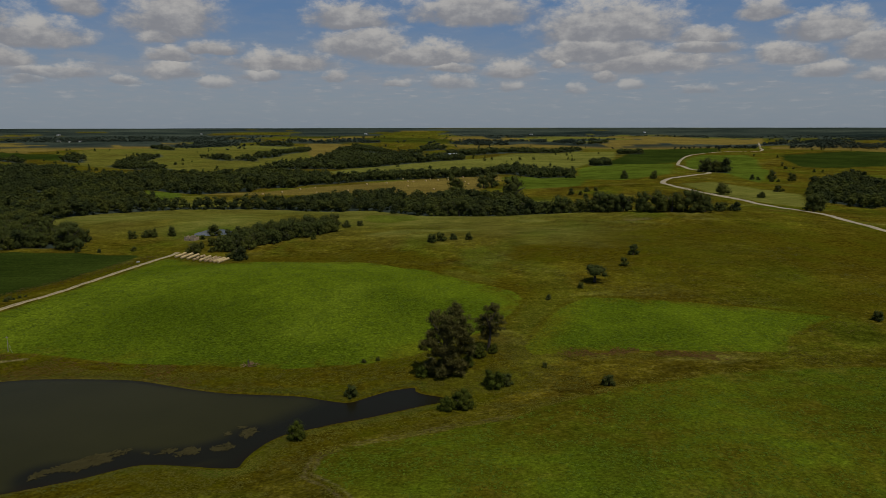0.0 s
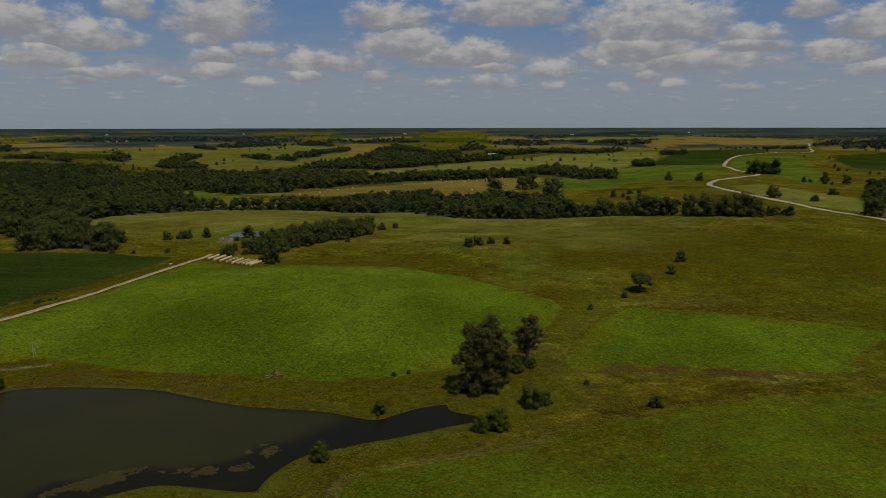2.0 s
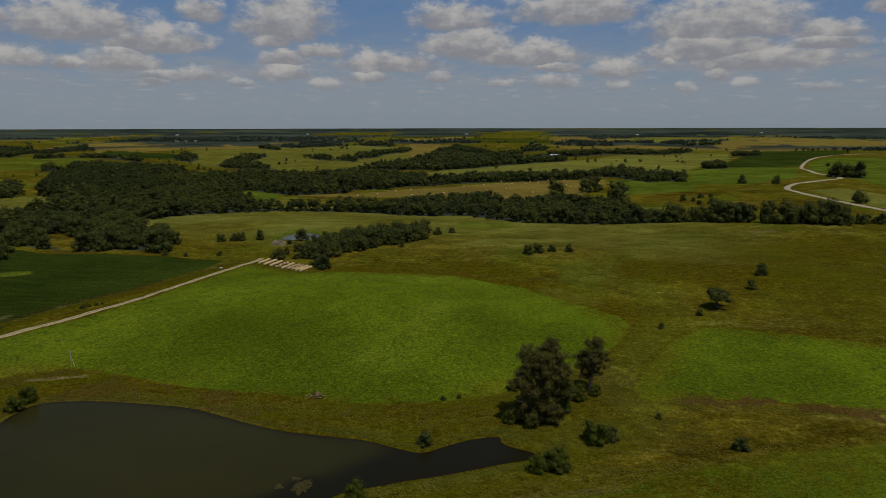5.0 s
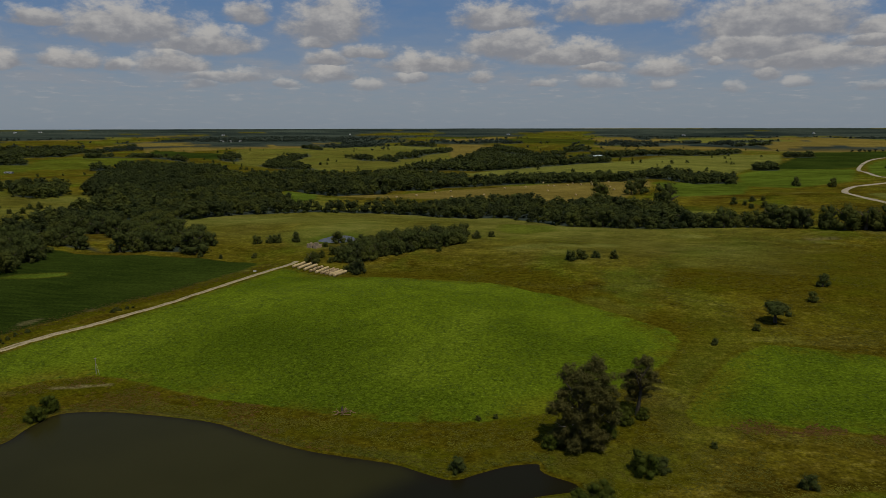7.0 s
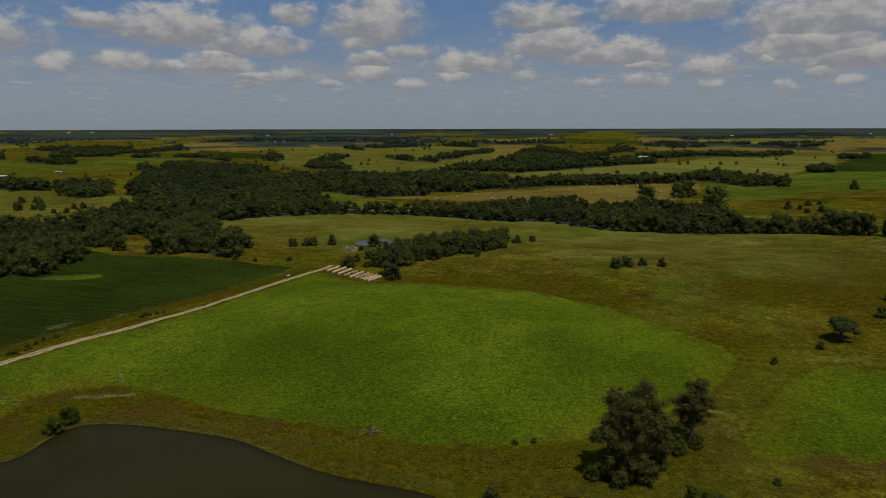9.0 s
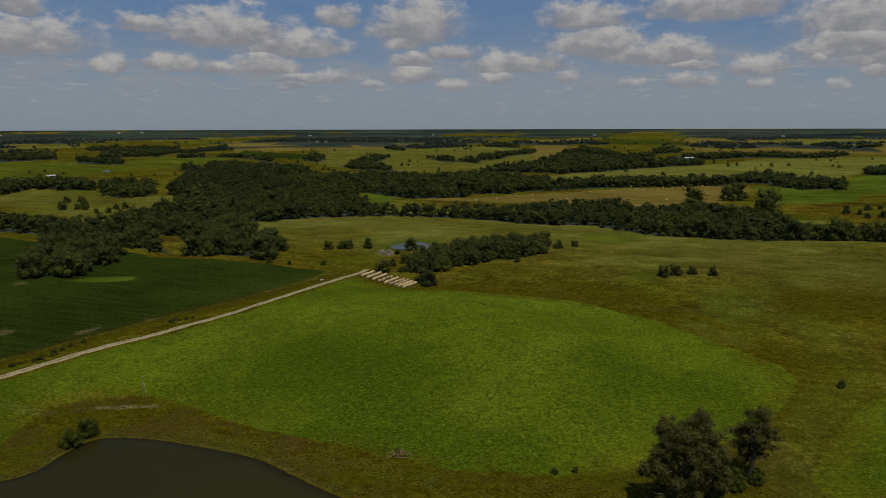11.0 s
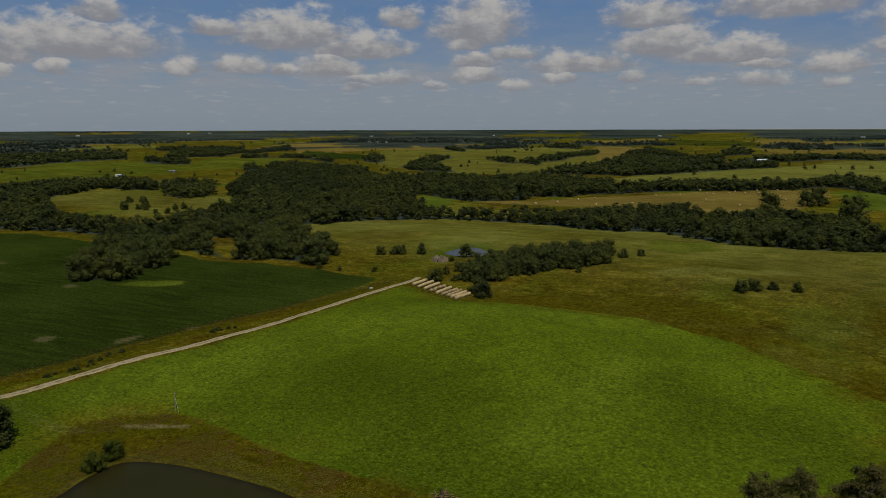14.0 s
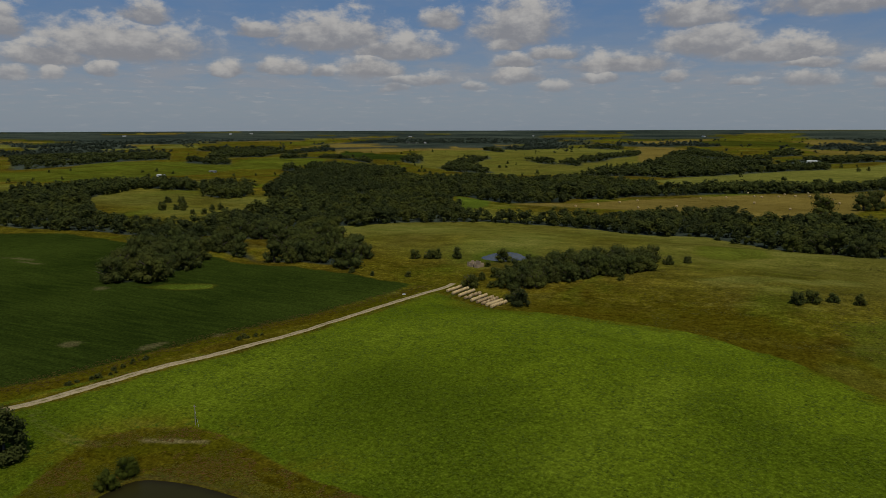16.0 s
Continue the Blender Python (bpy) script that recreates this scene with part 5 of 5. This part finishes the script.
tagged(part("pondweed", mesh_of("pondweed", weed.reshape(-1, 3), np.arange(len(p) * 3).reshape(-1, 3)), M_MAT), "brown floating pondweed in the shallows", "pondweed", kind="stuff")
p = spread(260000, -120, 100, 125, 225)
lines_of_straw = ([(-43, 138), (-38, 150), (-26, 158), (-8, 166), (10, 173)], [(-25, 144), (0, 155), (22, 165), (46, 178), (82, 187)], [(-110, 198), (-62, 196), (-34, 190), (-12, 197)],
                  [(20, 203), (30, 211), (52, 207), (92, 201)], [(22, 232), (34, 250), (46, 262)])
near_line = np.minimum.reduce([along(q, p[:, 0], p[:, 1]) for q in lines_of_straw])
p = off_crops(p[(near_line < 1.2 + 4.5 * rng.rand(len(p)) ** 1.5) & (rolling(p[:, 0], p[:, 1], 4, 85) + 0.7 * rolling(p[:, 0], p[:, 1], 1.3, 86) > -0.05)], 0.1)[:20000]
tufts("grass", p, 0.10, 0.48, M_STRAW, "straw-coloured tall grass in bands along the banks")
p = off_crops(spread(60000, -155, -55, 178, 216), 0.3)
p = p[rolling(p[:, 0], p[:, 1], 9, 87) + 0.6 * rolling(p[:, 0], p[:, 1], 2, 88) > 0.05][:7000]
tufts("weeds", p, 0.10, 0.40, M_RUST, "rusty brown weeds on the bank of the pond")
p = spread(40000, 30, 125, 190, 225)
p = p[(along(REDDISH, p[:, 0], p[:, 1]) < 1.5 + 3 * rng.rand(len(p)) ** 2) & (rolling(p[:, 0], p[:, 1], 5, 75) > -0.3)][:3500]
tufts("weeds", p, 0.15, 0.7, M_RUST, "rusty brown weeds along the field edge")

# ---- hay bales, ruin, pole, farm buildings ----
def bale_mesh(rng):
    bm = bmesh.new()
    n = 20
    prof = [(-0.72, 0.0), (-0.74, 0.35), (-0.71, 0.66), (-0.62, 0.76), (-0.3, 0.79), (0.0, 0.785), (0.3, 0.79), (0.62, 0.76), (0.71, 0.66), (0.74, 0.35), (0.72, 0.0)]
    rings = []
    for yy, r in prof:
        if r == 0:
            rings.append([bm.verts.new((0, yy, 0.74))])
        else:
            ring = []
            for i in range(n):
                a = 2 * math.pi * i / n
                q = r * (1 + rng.normal(scale=0.012))
                zz = 0.74 + q * math.sin(a)
                ring.append(bm.verts.new((q * math.cos(a) * 1.03, yy, max(zz, 0.0))))
            rings.append(ring)
    for a, b in zip(rings, rings[1:]):
        for i in range(n):
            j = (i + 1) % n
            if len(a) == 1:
                bm.faces.new((a[0], b[j], b[i]))
            elif len(b) == 1:
                bm.faces.new((a[i], a[j], b[0]))
            else:
                bm.faces.new((a[i], a[j], b[j], b[i]))
    bmesh.ops.recalc_face_normals(bm, faces=bm.faces[:])
    for f in bm.faces:
        f.smooth = True
    return bm


def bale(kind, label):
    root = new("hay_bale")
    part("hay", bale_mesh(rng), kind, root)
    n = 20
    for yy in (-0.42, -0.14, 0.14, 0.42):
        bm = bmesh.new()
        ring = []
        for i in range(n):
            a = 2 * math.pi * i / n
            ring.append([bm.verts.new((0.81 * math.cos(a) * 1.03, yy + e, max(0.0, 0.74 + 0.81 * math.sin(a)))) for e in (-0.03, 0.03)])
        for i in range(n):
            (a, b), (c, d) = ring[i], ring[(i + 1) % n]
            bm.faces.new((a, b, d, c))
        part("twine", bm, M_NET, root, "pale twine band")
    return tagged(root, label, "hay bale")


fresh = bale(M_HAY, "round straw-coloured hay bale lying in a row")
old = bale(M_HAY_OLD, "weathered brown round hay bale in a sagging row")
ROWS = ((-136.5, 350, 0), (-132.3, 346.5, 0), (-128.0, 343.5, 0), (-124.0, 341, 1), (-120.2, 338, 0), (-117.0, 336, 1), (-114.0, 334, 1), (-111.0, 331.5, 0), (-108.3, 329, 0))
for x, y, aged in ROWS:
    for i in range(8):
        u, v = x + 1.2 + 0.11 * i * 1.55 + rng.normal(scale=0.10 if not aged else 0.25), y + i * 1.53 + rng.normal(scale=0.02)
        ob = copy_thing(old if aged else fresh, Matrix.LocRotScale((u, v, at_ground(u, v) - 0.06), Euler((0, 0, rng.normal(scale=0.04) - 0.10)), (0.88, 1.0, rng.uniform(0.76, 0.84) if aged else rng.uniform(0.86, 0.92))))
        tagged(ob, group="rows of hay bales")
hay_spots = [(-51, 900), (-43, 863), (-36, 859), (-16, 905), (-21, 870), (-6, 889), (7, 898), (27, 870), (27, 940), (-67, 836), (-88, 814), (-139, 765), (-152, 748), (6, 930), (30, 826), (-128, 712), (-60, 745), (-10, 760), (12, 800), (-100, 740), (-40, 800), (-180, 700), (-165, 720)]
for u, v in hay_spots:
    ob = copy_thing(fresh, Matrix.LocRotScale((u, v, at_ground(u, v) - 0.05), Euler((0, 0, rng.uniform(0, 3))), (1.15, 1.15, 1.15)))
    tagged(ob, "single round hay bale resting on the mown field", group="bales on the mown field")
for m in (fresh, old):
    for o in (m, *m.children_recursive):
        bpy.data.objects.remove(o)


def box(bm, x0, x1, y0, y1, z0, z1):
    v = [bm.verts.new(p) for p in ((x0, y0, z0), (x1, y0, z0), (x1, y1, z0), (x0, y1, z0), (x0, y0, z1), (x1, y0, z1), (x1, y1, z1), (x0, y1, z1))]
    for f in ((0, 3, 2, 1), (4, 5, 6, 7), (0, 1, 5, 4), (1, 2, 6, 5), (2, 3, 7, 6), (3, 0, 4, 7)):
        bm.faces.new([v[i] for i in f])
    return v


def ruin(x, y, turn):
    """The roofless stone shed by the small pond: four broken walls with a doorway and a window."""
    root = new("ruined_shed")
    def wall(name, spans):
        bm = bmesh.new()
        for s in spans:
            box(bm, *s)
        part(name, bm, M_STONE, root)
    wall("wall", [(-4, -3.0, -2.6, -2.2, -0.4, 2.4), (-3.0, -1.8, -2.6, -2.2, -0.4, 1.0), (-3.0, -1.8, -2.6, -2.2, 1.9, 2.3), (-1.8, -0.2, -2.6, -2.2, -0.4, 2.2), (1.0, 2.2, -2.6, -2.2, -0.4, 2.5), (2.2, 4, -2.6, -2.2, -0.4, 1.6)])
    wall("wall", [(-4, -3.6, -2.2, 2.2, -0.4, 2.1), (-4, -3.6, 0.4, 2.2, 2.1, 2.6)])
    wall("wall", [(3.6, 4, -2.2, 2.2, -0.4, 1.5), (3.6, 4, -0.6, 2.2, 1.5, 2.2)])
    wall("wall", [(-4, 4, 2.2, 2.6, -0.4, 1.9), (-2, 1.5, 2.2, 2.6, 1.9, 2.7)])
    bm = bmesh.new()
    box(bm, -3.6, 3.6, -2.2, 2.2, -0.3, 0.25)
    part("rubble_floor", bm, M_DARK, root)
    root.matrix_basis = pose(x, y, at_ground(x, y), 0, 0, turn) @ Matrix.Diagonal((0.88, 0.88, 0.88, 1))
    tagged(root, "small roofless ruined stone shed beside the pond", "ruin")


ruin(-146, 403, -20)


def pole(x, y, h):
    root = new("utility_pole")
    v, f = [], []
    limb(v, f, (0, 0, -0.5), (0.12, 0, h), 0.10, 0.07, 10)
    part("pole", mesh_of("pole", np.concatenate(v), np.concatenate(f), True), M_POST, root)
    bm = bmesh.new()
    box(bm, -0.35, 0.5, -0.06, 0.06, h - 0.45, h - 0.30)
    part("crossarm", bm, M_POST, root)
    v, f = [], []
    limb(v, f, (1.6, -0.5, -0.1), (0.12, 0, h * 0.75), 0.015, 0.015, 6)
    part("guy_wire", mesh_of("guy_wire", np.concatenate(v), np.concatenate(f)), M_WHITE, root)
    root.location = (x, y, at_ground(x, y))
    tagged(root, "short weathered wooden pole with a guy wire at the field edge", "pole")


pole(-137.5, 213.0, 5.2)


def ridge_bm(length, z):
    bm = bmesh.new()
    box(bm, -length / 2 - 0.5, length / 2 + 0.5, -0.25, 0.25, z - 0.06, z + 0.08)
    return bm


def farm_building(x, y, turn, length, width, wall_h, roof_h, wall, roof, label):
    root = new("farm_building")
    bm = bmesh.new()
    box(bm, -length / 2, length / 2, -width / 2, width / 2, -1.0, wall_h)
    part("wall", bm, wall, root)
    bm = bmesh.new()
    L2, W2 = length / 2 + 0.5, width / 2 + 0.5
    a = [bm.verts.new(p) for p in ((-L2, -W2, wall_h), (L2, -W2, wall_h), (L2, W2, wall_h), (-L2, W2, wall_h), (-L2, 0, wall_h + roof_h), (L2, 0, wall_h + roof_h))]
    for f in ((0, 1, 5, 4), (2, 3, 4, 5), (0, 4, 3), (1, 2, 5), (3, 2, 1, 0)):
        bm.faces.new([a[i] for i in f])
    roof_part = part("roof", bm, roof, root)
    ridge = part("ridge_cap", ridge_bm(length, wall_h + roof_h), M_ROOF, roof_part)
    bm = bmesh.new()
    box(bm, -1.8, 1.8, -width / 2 - 0.12, -width / 2 - 0.02, 0.0, min(3.0, wall_h - 0.3))
    part("door", bm, M_DARK, root)
    count = max(2, int(length / 6))
    for i in range(count):
        u = -length / 2 + length * (i + 0.5) / count
        if abs(u) < 2.6:
            continue
        bm = bmesh.new()
        box(bm, u - 0.6, u + 0.6, -width / 2 - 0.08, -width / 2 - 0.01, 1.2, 2.4)
        frame_part = part("window", bm, M_WHITE, root)
        bm = bmesh.new()
        box(bm, u - 0.5, u + 0.5, -width / 2 - 0.10, -width / 2 - 0.085, 1.3, 2.3)
        part("pane", bm, M_DARK, frame_part)
    root.matrix_basis = pose(x, y, at_ground(x, y), 0, 0, turn)
    tagged(root, label, "farm building")


farm_building(23, 1662, 8, 18, 9, 2.8, 1.6, M_WHITE, M_WHITE, "long white metal farm building among far fields")
farm_building(-844, 841, 30, 11, 6, 1.9, 1.0, M_WHITE, M_WHITE, "low white shed below the wooded slope")
farm_building(-901, 1003, 10, 12, 6, 1.8, 0.9, M_ROOF, M_ROOF, "low grey shed at the edge of a far pasture")
for i, (dx, dy) in enumerate(((0, 0), (38, 12), (70, -6), (105, 20))):
    farm_building(-1345 + 0.6 * dx, 2489 + dy, 20 * i, 11, 7, 2.4, 1.8, M_WHITE, M_ROOF, "white farmhouse of a far farmstead")

for i, (x, y) in enumerate(((-2705, 2991), (-2622, 3055), (-1676, 3101), (-1148, 3381), (-379, 3490), (421, 3389), (1007, 3556), (-2839, 2428), (-2668, 2948))):
    farm_building(x, y, 37 * i, 15, 8, 2.6, 1.8, M_WHITE, M_ROOF, "pale farm building near the horizon")


def brush_pile(x, y):
    """Grey broken branches heaped at the field edge, with a stump."""
    root = new("brush_pile")
    v, f = [], []
    for i in range(26):
        a, r = rng.uniform(0, 6.28), rng.uniform(0.2, 1.5)
        p = (r * math.cos(a) * 2.2, r * math.sin(a) * 1.3, rng.uniform(0.05, 0.6))
        b = rng.uniform(0, 6.28)
        q = (p[0] + 1.3 * math.cos(b), p[1] + 1.3 * math.sin(b), max(0.05, p[2] + rng.uniform(-0.3, 0.5)))
        limb(v, f, p, q, 0.10, 0.05, 5)
    part("branches", mesh_of("branches", np.concatenate(v), np.concatenate(f)), M_DEAD, root)
    v, f = [], []
    limb(v, f, (-0.4, 0.2, -0.2), (-0.5, 0.2, 1.3), 0.32, 0.22, 8)
    limb(v, f, (-0.5, 0.2, 1.3), (-0.2, 0.1, 2.0), 0.2, 0.03, 6)
    part("stump", mesh_of("stump", np.concatenate(v), np.concatenate(f), True), M_BARK, root)
    root.location = (x, y, at_ground(x, y))
    tagged(root, "heap of reddish dead branches round a broken stump", "brush pile")


M_DEAD = plain("dead wood", (0.12, 0.07, 0.04), (0.24, 0.15, 0.09), 3.0, 0.95, 0.02)
brush_pile(-58, 201.5)


def feed_trough(x, y):
    root = new("feed_trough")
    bm = bmesh.new()
    box(bm, -1.2, 1.2, -0.45, 0.45, 0.25, 0.35)
    for s in ((-1.2, 1.2, -0.45, -0.38), (-1.2, 1.2, 0.38, 0.45), (-1.2, -1.13, -0.38, 0.38), (1.13, 1.2, -0.38, 0.38)):
        box(bm, *s, 0.35, 0.8)
    part("tub", bm, M_WHITE, root)
    for sx in (-1.0, 1.0):
        bm = bmesh.new()
        box(bm, sx - 0.06, sx + 0.06, -0.4, 0.4, -0.1, 0.25)
        part("leg", bm, M_POST, root)
    root.matrix_basis = pose(x, y, at_ground(x, y), 0, 0, 25) @ Matrix.Scale(0.6, 4)
    tagged(root, "small white feed trough beside the farm lane", "trough")


feed_trough(-149.5, 338)
